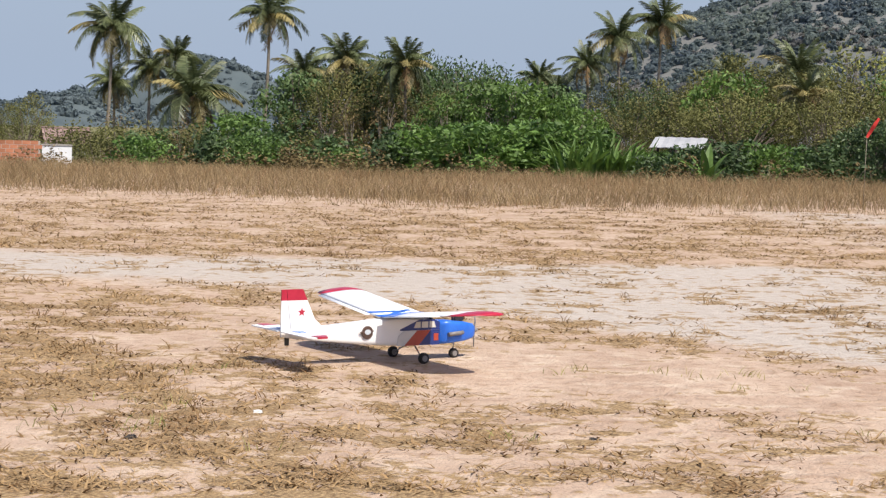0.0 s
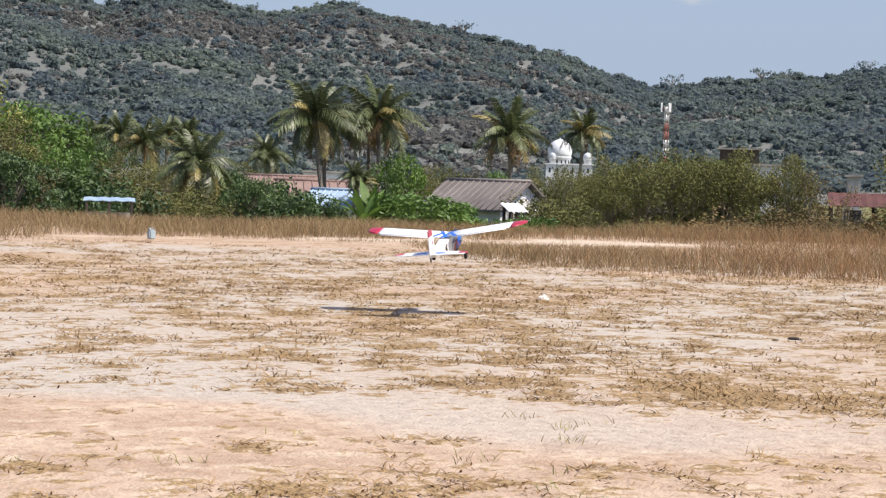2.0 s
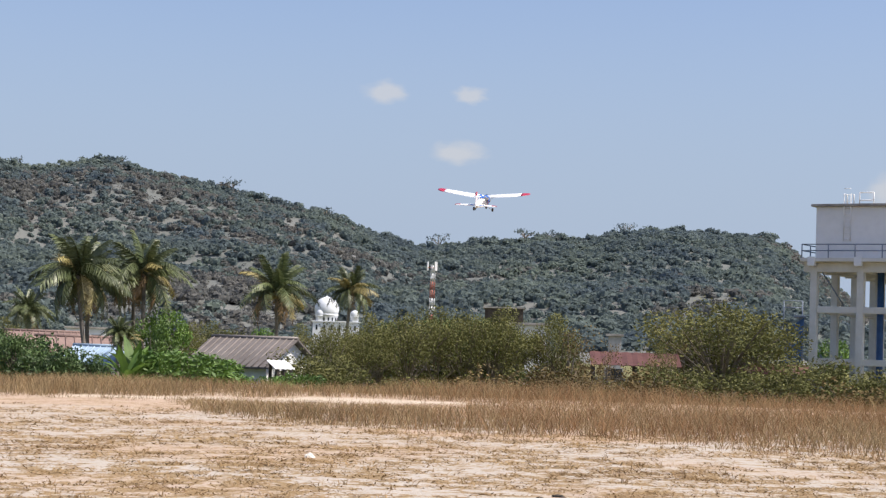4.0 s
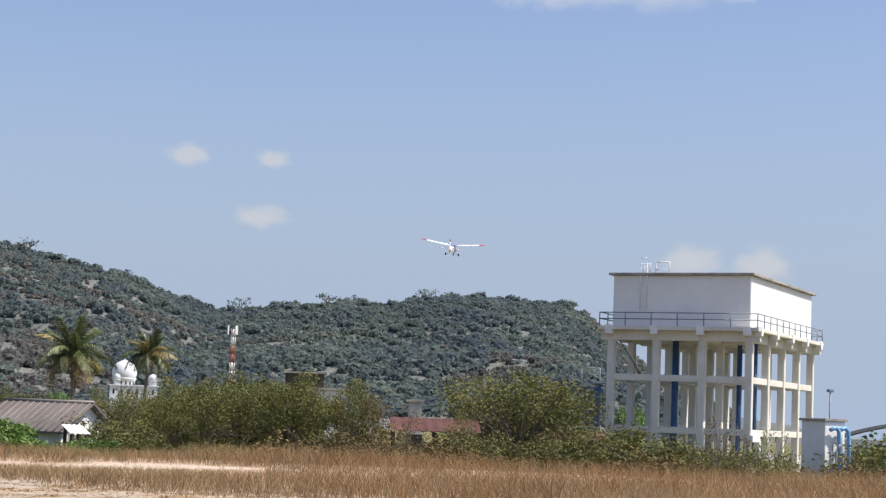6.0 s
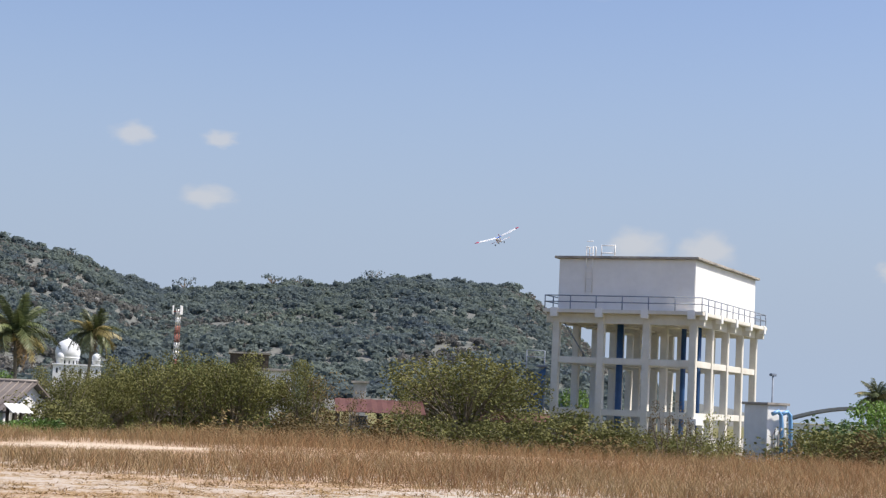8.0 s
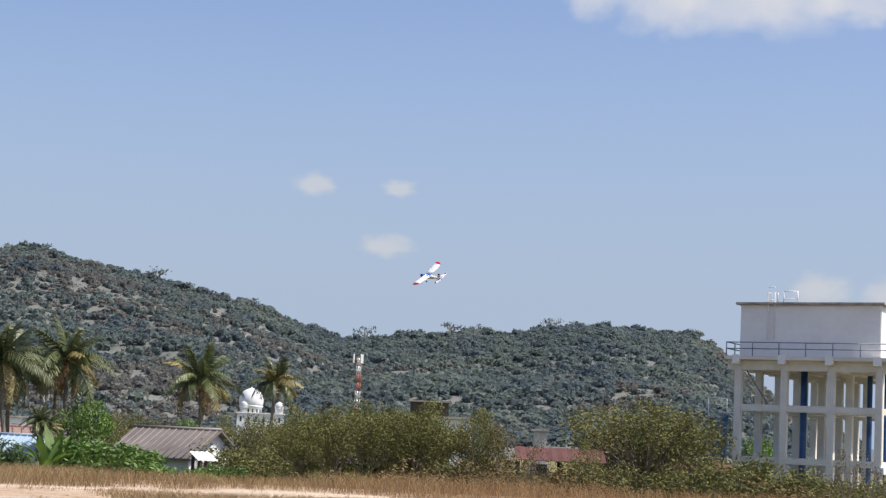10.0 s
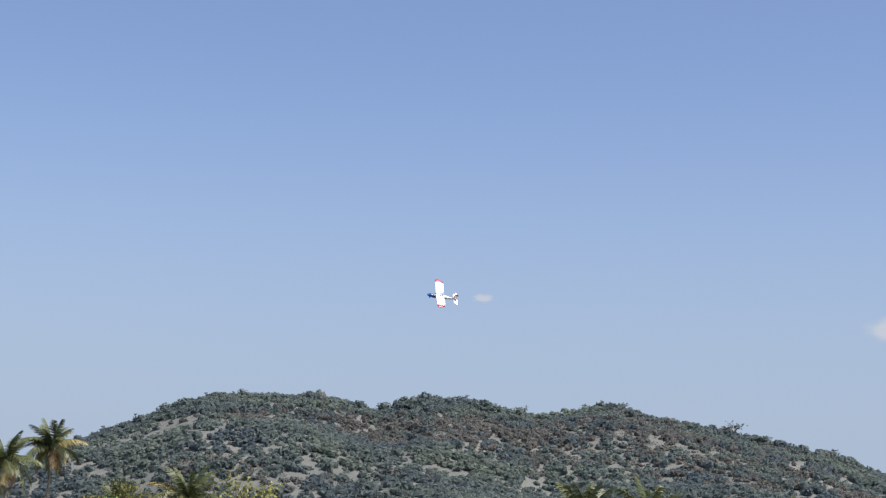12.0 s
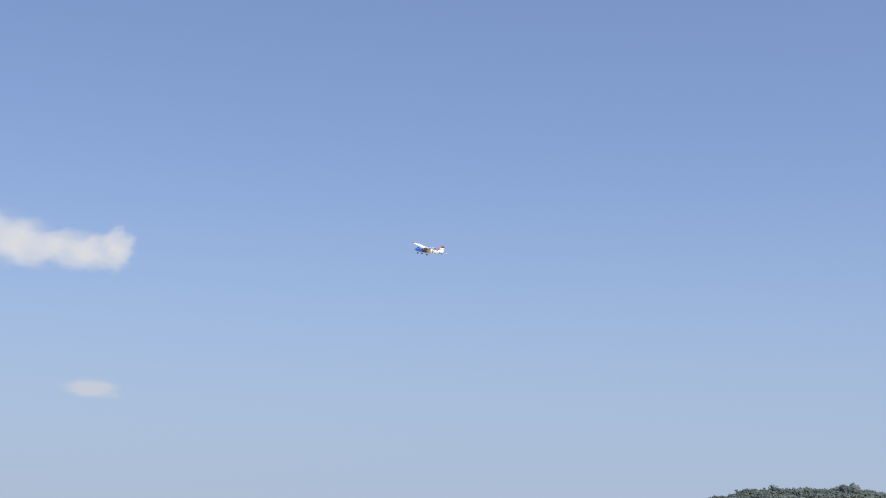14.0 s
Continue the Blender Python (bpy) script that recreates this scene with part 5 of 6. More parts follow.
TREES = [  # kind, bearing, range, elevation of the top, width
    ("olive", -12.9, 125, 0.85, 0.8), ("olive", -13.6, 130, 0.55, 0.8), ("olivebush", -11.2, 96, 0.20, 1.0), ("olivebush", -10.5, 90, -0.10, 1.0), ("olivebush", -9.6, 95, 0.20, 1.1), ("darkbush", -9, 92, -0.05, 0.9), ("brown", -8.3, 92, 0.05, 0.9),
    ("brown", -9.9, 98, 0.45, 0.8), ("olivebush", -8.4, 94, 0.30, 1.0), ("darkbush", -7.3, 92, 0.00, 1.0), ("bush", -6.4, 96, 0.45, 1.0), ("green", -6.5, 104, 0.50, 0.7), ("darkbush", -5.6, 92, 0.10, 1.0), ("drybush", -4.9, 86, -0.50, 1.2),
    ("mango", -4.6, 110, 1.78, 0.75), ("olive", -3.7, 108, 1.88, 0.8), ("mango", -2.6, 112, 1.98, 0.8), ("brown", -2.9, 100, 0.98, 0.8), ("brown", -1.9, 100, 1.18, 0.9), ("olive", -1.9, 110, 2.18, 0.9), ("rain", -2.6, 122, 2.63, 0.55), ("mango", -0.9, 112, 1.78, 0.8),
    ("rain", 0.6, 125, 2.43, 0.6), ("rain", -0.6, 130, 2.58, 0.5), ("green", 0.2, 100, 1.23, 0.75), ("green", 1.3, 102, 1.68, 0.8), ("green", 2.3, 100, 1.73, 0.8), ("bush", -0.3, 90, 0.30, 1.1), ("bush", 0.9, 88, 0.35, 1.2), ("bush", 2, 89, 0.40, 1.2), ("bush", 3.1, 90, 0.55, 1.2),
    ("darkbush", -3.4, 90, -0.10, 1.1), ("bush", -3, 87, -0.50, 0.8), ("darkbush", -1.6, 90, 0.20, 1.0), ("green", 3.4, 100, 1.28, 0.8), ("mango", 3.4, 112, 1.58, 0.8), ("green", 4.3, 102, 0.90, 0.8), ("bush", 4.2, 90, 0.35, 1.1), ("reed", 5.2, 87, 0.00, 1.0), ("reed", 4.6, 86, -0.10, 1.0), ("reed", 5.8, 87, -0.15, 1.0), ("reed", 3.9, 86, -0.20, 1.0),
    ("olive", 5.4, 118, 1.85, 0.8), ("rain", 6.4, 112, 1.75, 0.45), ("olive", 7.1, 116, 1.85, 0.9), ("olive2", 8, 112, 1.80, 0.9), ("olive", 5.9, 106, 1.25, 0.9), ("bush", 6.6, 88, -0.35, 0.9), ("green", 8.9, 102, 2.15, 0.75), ("olive", 8.7, 106, 2.65, 0.8), ("olive2", 9.8, 106, 2.60, 0.9), ("darkbush", 8.2, 87, 0.00, 1.0), ("darkbush", 9.1, 87, 0.10, 1.0), ("banana", 8.3, 84, -0.40, 1.0),
    ("olive2", 9.1, 98, 1.75, 0.9), ("olive", 10.6, 104, 2.15, 0.8), ("yellow", 12.5, 108, 3.30, 0.8), ("yellow", 13.2, 110, 3.05, 0.8), ("olive2", 12.1, 102, 2.30, 0.9), ("olive", 11.6, 96, 1.60, 0.8), ("bush", 10.4, 88, 0.00, 1.0), ("darkbush", 11.9, 88, 0.10, 1.0),
    ("mango", 13.3, 90, 0.75, 0.75), ("mango", 12.8, 92, 0.50, 0.75), ("mango", 13.9, 88, 0.60, 0.7), ("green", 14.2, 112, 2.15, 0.9), ("green", 15.2, 118, 1.90, 1.0), ("rain", 16.3, 124, 1.25, 0.55), ("rain", 15.4, 120, 1.75, 0.5), ("green", 15.6, 92, 0.75, 0.75), ("mango", 14.8, 90, 0.20, 0.8), ("brown", 15, 88, 0.10, 0.6), ("darkbush", 16.2, 90, 0.30, 1.0),
    ("olive", 17, 104, 0.70, 0.8), ("olive2", 18.2, 106, 0.55, 0.9), ("darkbush", 16, 84, -0.35, 0.9), ("darkbush", 17.9, 86, -0.40, 0.9), ("olive", 18.9, 102, 0.60, 0.9), ("olivebush", 18.6, 88, -0.20, 1.0), ("olivebush", 20.6, 88, -0.10, 1.0), ("olive", 21.3, 120, 0.50, 0.8), ("mango", 21.2, 86, -0.05, 0.7), ("mango", 21.7, 85, 0.00, 0.6), ("darkbush", 22.9, 84, -0.20, 0.8), ("darkbush", 22.5, 84, -0.50, 1.0), ("olivebush", 20, 84, -0.60, 1.2),
    ("green", 26, 96, 0.95, 0.6), ("green", 25.6, 92, 0.60, 0.6), ("banana", 25.1, 82, -0.25, 1.1), ("banana", 25.6, 82, -0.35, 1.0), ("banana", 24.9, 80, -0.50, 1.0), ("bush", 26.2, 82, -0.30, 1.1), ("bush", 26.9, 80, -0.35, 1.2), ("bush", 27.6, 80, -0.50, 1.1), ("olive", 26.8, 104, 0.55, 0.9), ("olive2", 28, 112, 0.50, 0.9), ("green", 29.1, 104, 0.45, 0.5), ("olive", 27.4, 118, 0.60, 0.8),
    ("olive", 30.5, 88, 0.62, 0.7), ("olive", 31.1, 87, 0.68, 0.7), ("olive2", 31.6, 90, 0.8, 0.5), ("olivebush", 30.6, 84, -0.20, 1.0), ("olive2", 32.1, 90, 0.6, 0.7), ("olive", 32.7, 92, 1.05, 0.75), ("olive2", 33.6, 92, 1.25, 0.8), ("olive", 34.5, 93, 1.30, 0.8), ("olive2", 35.4, 94, 1.35, 0.8), ("olive", 36.3, 94, 1.40, 0.8), ("olive", 38.35, 95, 1.2, 0.55), ("olive2", 36.6, 95, 1.30, 0.6), ("olive", 38, 96, 1.20, 0.7), ("brown", 38.7, 94, 0.90, 0.8), ("olivebush", 33.9, 86, -0.75, 1.2), ("brown", 39.9, 84, 0.38, 0.5), ("olive", 41.6, 84, 0.35, 0.5), ("drybush", 38.6, 84, -0.30, 1.2), ("olivebush", 31.4, 82, -0.50, 1.0),
    ("brown", 39.3, 96, 0.70, 0.7), ("olivebush", 41.9, 84, -0.10, 1.0), ("brown", 42, 92, 0.60, 0.7), ("olive2", 43.4, 92, 1.95, 1.05), ("olive", 44.1, 94, 0.90, 0.8), ("olive", 42.7, 96, 0.80, 0.8), ("olive", 42.4, 94, 1.2, 1.0), ("olive", 44.4, 93, 1.35, 1.1), ("olivebush", 40.4, 82, -0.55, 1.1), ("olivebush", 43.2, 84, -0.20, 1.2), ("olivebush", 45, 84, -0.10, 1.1), ("olivebush", 45.6, 85, 0.35, 1.1), ("olivebush", 46.5, 85, 0.00, 1.1), ("olivebush", 47.4, 86, 0.15, 1.1), ("olivebush", 48, 85, -0.20, 1.0), ("olivebush", 48.8, 85, -0.20, 1.1), ("brown", 49.7, 82, 0.50, 0.6), ("olivebush", 49.5, 84, -0.30, 1.1), ("brown", 50.2, 80, 0.00, 0.7), ("yellow", 51.2, 82, 0.30, 0.7), ("olivebush", 51.3, 82, -0.25, 0.8), ("olivebush", 50.8, 80, -0.50, 1.0),
    ("olivebush", 54.5, 86, 0.10, 1.2), ("olivebush", 55.6, 86, 0.00, 1.2), ("darkbush", 54.9, 92, 0.20, 1.2), ("green", 56, 110, 0.75, 0.8), ("green", 57, 112, 0.80, 0.9), ("drybush", 56.6, 78, 0.00, 1.0), ("olivebush", 57.2, 86, 0.00, 1.2), ("mango", 58.2, 118, 1.00, 0.9), ("green", 46.8, 112, 0.70, 0.6),
    ("drybush", -4.1, 84, -0.75, 1.1), ("drybush", -4.4, 84, -0.70, 1.0), ("drybush", 0.9, 83, -0.75, 1.1), ("drybush", 7.4, 82, -0.65, 1.0), ("drybush", 10.9, 82, -0.70, 1.2), ("drybush", 12.2, 82, -0.70, 1.2), ("drybush", -6.6, 84, -0.80, 1.1), ("drybush", -9.9, 84, -0.85, 1.0), ("drybush", 38.9, 80, -0.50, 1.2), ("drybush", 36, 80, -0.60, 1.2), ("drybush", 41.5, 78, -0.70, 1.2), ("drybush", 47.5, 78, -0.60, 1.2), ("drybush", 53.9, 74, -0.70, 1.2),
    ("mango", 33.2, 99, 0.75, 0.9), ("mango", 34.6, 100, 0.95, 0.9), ("mango", 36.0, 100, 0.95, 0.9), ("mango", 32.3, 97, 0.35, 0.8), ("darkbush", 34.2, 96, -0.10, 1.2), ("darkbush", 35.9, 96, -0.10, 1.2), ("darkbush", 33.0, 96, -0.2, 1.2), ("bush", 29.5, 78, -1.0, 0.8), ("bush", 30.4, 79, -0.9, 0.9), ("drybush", 40.9, 79, -0.35, 1.0), ("brown", 39.7, 82, 0.10, 0.5),
    ("darkbush", 23.2, 83, -0.30, 0.6), ("mango", 20.6, 96, 0.25, 0.8), ("darkbush", 23.9, 84, -0.45, 0.5),
    ("olivebush", 20.3, 100, 0.25, 1.0), ("darkbush", 22.3, 90, 0.05, 0.8), ("olivebush", 30.5, 82, 0.0, 1.0), ("bush", -9.4, 87, -0.3, 0.9), ("bush", -6.0, 87, -0.2, 0.9), ("darkbush", 7.0, 84, -0.35, 0.9), ("drybush", -12.0, 82, -0.85, 1.1), ("drybush", -13.5, 82, -0.9, 1.1), ("drybush", -8.2, 83, -0.8, 1.1), ("drybush", -1.5, 83, -0.75, 1.2), ("drybush", -2.9, 83, -0.6, 1.3), ("drybush", 2.3, 82, -0.8, 1.2), ("olive", 13.8, 100, 1.6, 0.8), ("olive2", 0.0, 106, 1.5, 0.7),
]
for kind, b, r, e, w in TREES:
    plant(kind, b, r, height(e, r), w)


# ---- small things on the field ----
def red_flag():
    r = 42.0
    foot = at(13.25, r)
    t = thing("wind_flag", "small red flag on a thin leaning stick", "flag", Matrix.Translation((foot.x, foot.y, terrain(foot.x, foot.y) - 0.05)) @ Matrix.Rotation(radians(-13), 4, "Z"))
    part("stick", tube(bmesh.new(), [(-0.12, 0, 0), (-0.10, 0, 1.7)], 0.006, 6), BARK, t)
    bm = bmesh.new()
    n = 8
    for k in range(n):
        q0, q1 = k / n, (k + 1) / n
        rows = []
        for q in (q0, q1):
            c = Vector((-0.10 + 0.25 * q, 0.03 * math.sin(q * 7), 1.70 + 0.44 * q))
            w = 0.024 + 0.016 * math.sin(math.pi * q)
            rows.append([c + Vector((-w, 0.02, w * 0.4)), c + Vector((w, -0.02, -w * 0.4))])
        bm.faces.new([bm.verts.new(c) for c in (rows[0][0], rows[0][1], rows[1][1], rows[1][0])])
    bmesh.ops.remove_doubles(bm, verts=bm.verts[:], dist=0.001)
    part("cloth", bm, FLAG_RED, t)


red_flag()


def jug():
    p = at(18.31, 43.6)
    t = thing("plastic_jug", "grey-blue plastic jerrycan standing on the field", "jug", Matrix.Translation((p.x, p.y, terrain(p.x, p.y))) @ Matrix.Rotation(0.3, 4, "Z"))
    part("body", box(bmesh.new(), -0.09, 0.09, -0.07, 0.07, 0, 0.22, 0.025), JUG, t)
    part("neck", tube(bmesh.new(), [(-0.05, 0, 0.21), (-0.05, 0, 0.26)], 0.025, 10), JUG, t)
    part("handle", tube(bmesh.new(), [(0.06, 0, 0.21), (0.06, 0, 0.26), (-0.01, 0, 0.26), (-0.02, 0, 0.21)], 0.012, 6), JUG, t)


jug()


def lump(name, label, category, b, r, size, material, seed, stretch=(1, 1, 0.5)):
    p = at(b, r)
    bm = bmesh.new()
    bmesh.ops.create_icosphere(bm, subdivisions=3, radius=size)
    for v in bm.verts:
        d = 1 + 0.5 * noise.noise(v.co / size * 1.4 + Vector((seed, 0, 0))) + 0.25 * noise.noise(v.co / size * 4 + Vector((0, seed, 0)))
        v.co = Vector((v.co.x * d * stretch[0], v.co.y * d * stretch[1], max(-0.2 * size, v.co.z * d * stretch[2])))
    me = mesh_of(bm, name, material)
    ob = new(name, me)
    ob.matrix_world = Matrix.Translation((p.x, p.y, terrain(p.x, p.y) + 0.1 * size)) @ Matrix.Rotation(seed, 4, "Z")
    return tagged(ob, label, category)


lump("crumpled_bag", "crumpled dirty white plastic bag on the field", "litter", 30.66, 24.2, 0.06, LITTER_WHITE, 1.0, (1, 1, 0.9))
lump("charred_lump", "dark charred lump lying on the earth", "litter", 38.5, 19.1, 0.06, LITTER_BLACK, 2.0, (1.2, 0.8, 0.4))
lump("charred_lump", "dark charred lump lying on the earth", "litter", 37.9, 18.9, 0.03, LITTER_BLACK, 3.0, (1.3, 0.8, 0.4))
lump("dead_leaf", "curled dark dead leaf on the earth", "litter", -9.55, 8.75, 0.026, LITTER_BLACK, 4.0, (1.3, 0.8, 0.5))
lump("dead_leaf", "curled pale dead leaf on the earth", "litter", -5.6, 9.6, 0.03, LITTER_WHITE, 5.0, (1.4, 0.8, 0.25))
lump("dead_leaf", "curled dark dead leaf on the earth", "litter", 5.1, 8.95, 0.02, LITTER_BLACK, 6.0, (1.6, 0.7, 0.35))


# ---- clouds, far off ----
def cloud(b, e, wide, tall, material=CLOUD, r=3200.0):
    m = look(at(b, r * math.cos(radians(e)), EYE + r * math.sin(radians(e))), (0, 0, EYE))
    w, h = r * radians(wide) / 2, r * radians(tall) / 2
    bm = bmesh.new()
    k = 4
    grid = [[bm.verts.new((w * (2 * i / k - 1), h * (2 * j / k - 1), 0)) for i in range(k + 1)] for j in range(k + 1)]
    for j in range(k):
        for i in range(k):
            bm.faces.new((grid[j][i], grid[j][i + 1], grid[j + 1][i + 1], grid[j + 1][i]))
    ob = new("cloud", mesh_of(bm, "cloud", material))
    ob.matrix_world = m
    ob.visible_shadow = False
    return tagged(ob, "small soft white fair-weather cloud", "cloud", "clouds", "structure")


for b, e, w, h in ((32.6, 8.0, 2.2, 1.1), (35.3, 8.0, 1.7, 0.8), (35.0, 6.15, 2.6, 1.2), (48.6, 5.3, 2.6, 1.6), (50.8, 5.2, 2.8, 1.8), (19.95, 8.8, 1.0, 0.4), (-8.9, 7.98, 2.6, 0.9), (56.5, 4.7, 1.6, 1.0)):
    cloud(b, e, w, h)
# two large ones, each a row of overlapping puffs
for b, e, w, h in ((-13.8, 12.6, 5.0, 3.2), (-12.1, 12.45, 3.6, 2.3), (-11.1, 12.35, 3.3, 2.2), (-9.9, 12.2, 3.0, 1.8), (-8.9, 12.2, 2.6, 1.7), (-8.35, 12.5, 1.5, 1.5),
                   (41.3, 14.9, 3.8, 3.6), (43.4, 14.5, 5.0, 4.2), (45.5, 14.6, 6.0, 4.6), (47.6, 14.5, 5.4, 4.2), (49.6, 14.3, 4.2, 2.8)):
    cloud(b, e, w, h, CLOUD_DENSE)


# ---- the model aeroplane: x ahead, y to its left, z up from the wheels' contact ----
def aeroplane():
    t = thing("model_aeroplane", "white high-wing model aeroplane with red tips and a blue nose", "model aeroplane")

    def section(x, half, z0, z1, rnd=0.02):
        c = []
        for k in range(16):
            a = 2 * math.pi * k / 16 + math.pi / 16
            ca, sa = math.cos(a), math.sin(a)
            e = 0.28
            c.append((x, half * math.copysign(abs(ca) ** e, ca), (z0 + z1) / 2 + (z1 - z0) / 2 * math.copysign(abs(sa) ** e, sa)))
        return c

    part("fuselage", loft(bmesh.new(), [section(-1.0, 0.012, 0.185, 0.235), section(-0.75, 0.030, 0.155, 0.25), section(-0.5, 0.050, 0.130, 0.268), section(-0.3, 0.066, 0.112, 0.285), section(-0.20, 0.068, 0.108, 0.290), section(0.0, 0.068, 0.105, 0.285), section(0.12, 0.068, 0.106, 0.262)]), WHITE_FILM, t)
    part("cowling", loft(bmesh.new(), [section(0.115, 0.0695, 0.1045, 0.262), section(0.22, 0.067, 0.108, 0.258), section(0.33, 0.060, 0.118, 0.248), section(0.40, 0.046, 0.135, 0.232), section(0.425, 0.028, 0.155, 0.212)]), BLUE_FILM, t, "glossy blue rounded nose cowling")
    # side panels of the paint scheme, just proud of the sides
    for s, nm in ((-1, "side_stripe"), (1, "side_stripe")):
        y0, y1 = (s * 0.0688, s * 0.0712)
        for pts, m, lb in ((((-0.215, 0.109), (-0.155, 0.109), (-0.06, 0.205), (-0.16, 0.205), (-0.20, 0.175)), SILVER_FILM, "silver-grey slanted stripe"),
                           (((-0.155, 0.107), (-0.045, 0.107), (0.045, 0.205), (-0.06, 0.205)), BRICK_FILM, "brick-red slanted stripe"),
                           (((-0.045, 0.107), (0.116, 0.107), (0.116, 0.205), (0.045, 0.205)), NAVY_FILM, "navy slanted stripe"),
                           (((-0.19, 0.2065), (0.116, 0.2065), (0.116, 0.258), (0.06, 0.276), (-0.04, 0.276), (-0.19, 0.215)), NAVY_FILM, "navy cabin panel")):
            part(nm, slab(bmesh.new(), pts, min(y0, y1), max(y0, y1)), m, t, lb)
        for x0, x1, x2, x3 in ((-0.085, -0.035, -0.035, -0.068), (-0.025, 0.025, 0.025, -0.025), (0.035, 0.085, 0.07, 0.035)):
            part("cabin_window", slab(bmesh.new(), ((x0, 0.222), (x1, 0.222), (x2, 0.262), (x3, 0.262)), min(s * 0.0712, s * 0.0728), max(s * 0.0712, s * 0.0728)), PANE, t, "milky side window")
        part("badge", slab(bmesh.new(), ((0.07, 0.135), (0.105, 0.135), (0.105, 0.182), (0.07, 0.182)), min(s * 0.0712, s * 0.0726), max(s * 0.0712, s * 0.0726)), BRICK_FILM, t)
        # round emblem on the rear fuselage
        ax, az, er = -0.43, 0.203, 0.043
        yb = 0.058 * s
        em = part("emblem", slab(bmesh.new(), [(ax + er * math.cos(a) , az + er * math.sin(a)) for a in np.linspace(0, 2 * math.pi, 28, endpoint=False)], min(yb - 0.004, yb + 0.004), max(yb - 0.004, yb + 0.004)), EMBLEM, t, "dark brown round emblem")
        em.matrix_local = Matrix.Translation((ax, yb, 0)) @ Matrix.Rotation(s * -0.085, 4, "Z") @ Matrix.Translation((-ax, -yb, 0))
        part("emblem_mark", slab(bmesh.new(), ((ax - 0.06, az + 0.004), (ax - 0.01, az - 0.012), (ax + 0.015, az - 0.02), (ax + 0.03, az), (ax + 0.055, az + 0.012), (ax + 0.005, az + 0.016), (ax - 0.02, az + 0.012)), min(yb - 0.0055, yb + 0.0055), max(yb - 0.0055, yb + 0.0055)), EMBLEM, em)
        part("emblem_centre", slab(bmesh.new(), [(ax + 0.024 * math.cos(a), az + 0.004 + 0.017 * math.sin(a)) for a in np.linspace(0, 2 * math.pi, 16, endpoint=False)], min(yb - 0.007, yb + 0.007), max(yb - 0.007, yb + 0.007)), PALE_INK, em, "pale blue emblem centre")
    part("windscreen", loft(bmesh.new(), [[(0.118, -0.06, 0.25), (0.118, 0.06, 0.25), (0.10, 0.06, 0.258), (0.10, -0.06, 0.258)], [(0.03, -0.06, 0.305), (0.03, 0.06, 0.305), (0.01, 0.06, 0.305), (0.01, -0.06, 0.305)]]), TINT, t)
    part("engine", box(bmesh.new(), 0.26, 0.34, -0.022, 0.022, 0.245, 0.292, 0.008), PLASTIC_BLACK, t, "black engine head on the cowling")
    part("silencer", tube(bmesh.new(), [(0.30, -0.075, 0.18), (0.18, -0.082, 0.17)], 0.014, 10), HUB, t)
    # wing panels
    z_root, z_tip, le, te, tip_le, tip_te = 0.292, 0.392, 0.060, -0.320, 0.936, 0.80

    def aero(x_le, x_te, y, z, thick=0.11):
        c = x_le - x_te
        up = [(0, 0), (0.02, 0.028), (0.08, 0.062), (0.2, 0.088), (0.35, 0.095), (0.55, 0.08), (0.8, 0.038), (1.0, 0.004)]
        lo = [(0.8, -0.012), (0.5, -0.02), (0.2, -0.022), (0.05, -0.018)]
        return [(x_le - c * u, y, z + c * w * 0.72) for u, w in up + lo]

    for s, nm in ((1, "left_wing"), (-1, "right_wing")):
        zz = lambda y: z_root + (z_tip - z_root) * y / tip_le
        inner = [aero(le, te, s * y, zz(y)) for y in (0.0, 0.25, 0.5, 0.74)]
        inner.append(aero(le, te, s * 0.775, zz(0.775)))
        w = part(nm, loft(bmesh.new(), inner), WHITE_FILM, t)
        outer = [aero(le + 0.001, te - 0.001, s * 0.776, zz(0.776)), aero(le, te + 0.004, s * 0.82, zz(0.82)), aero(le - 0.005, te + 0.05, s * 0.87, zz(0.87)), aero(le - 0.02, te + 0.11, s * 0.91, zz(0.91)), aero(le - 0.06, te + 0.19, s * 0.937, zz(0.937) - 0.004)]
        part("wing_tip", loft(bmesh.new(), outer), RED_FILM, w, "red rounded wing tip")
        # blue arrow bands by the root, on top
        for x0, x1, y0, y1 in ((-0.31, -0.03, 0.012, 0.10), (-0.31, -0.10, 0.125, 0.20)):
            bm = bmesh.new()
            prev = None
            for k in range(9):
                u = k / 8
                x = x1 + (x0 - x1) * u
                uu = (le - x) / (le - te)
                surf = float(np.interp(uu, [0, 0.02, 0.08, 0.2, 0.35, 0.55, 0.8, 1], [0, 0.028, 0.062, 0.088, 0.095, 0.08, 0.038, 0.004])) * (le - te) * 0.72
                ya, yb = (y0, y0 + (y1 - y0) * u) if x0 + 0.27 < x1 - 0.01 else (y0 - 0.11 * (1 - u), y0 - 0.11 * (1 - u) + 0.04)
                cur = [bm.verts.new((x, s * yy, zz(abs(yy)) + surf + dz)) for yy in (ya, yb) for dz in (-0.002, 0.003)]
                if prev:
                    bm.faces.new((prev[1], prev[3], cur[3], cur[1]))
                    bm.faces.new((prev[0], cur[0], cur[2], prev[2]))
                    bm.faces.new((prev[0], prev[1], cur[1], cur[0]))
                    bm.faces.new((prev[3], prev[2], cur[2], cur[3]))
                prev = cur
            bmesh.ops.recalc_face_normals(bm, faces=bm.faces[:])
            part("wing_stripe", bm, BLUE_FILM, w, "blue painted band at the wing root")
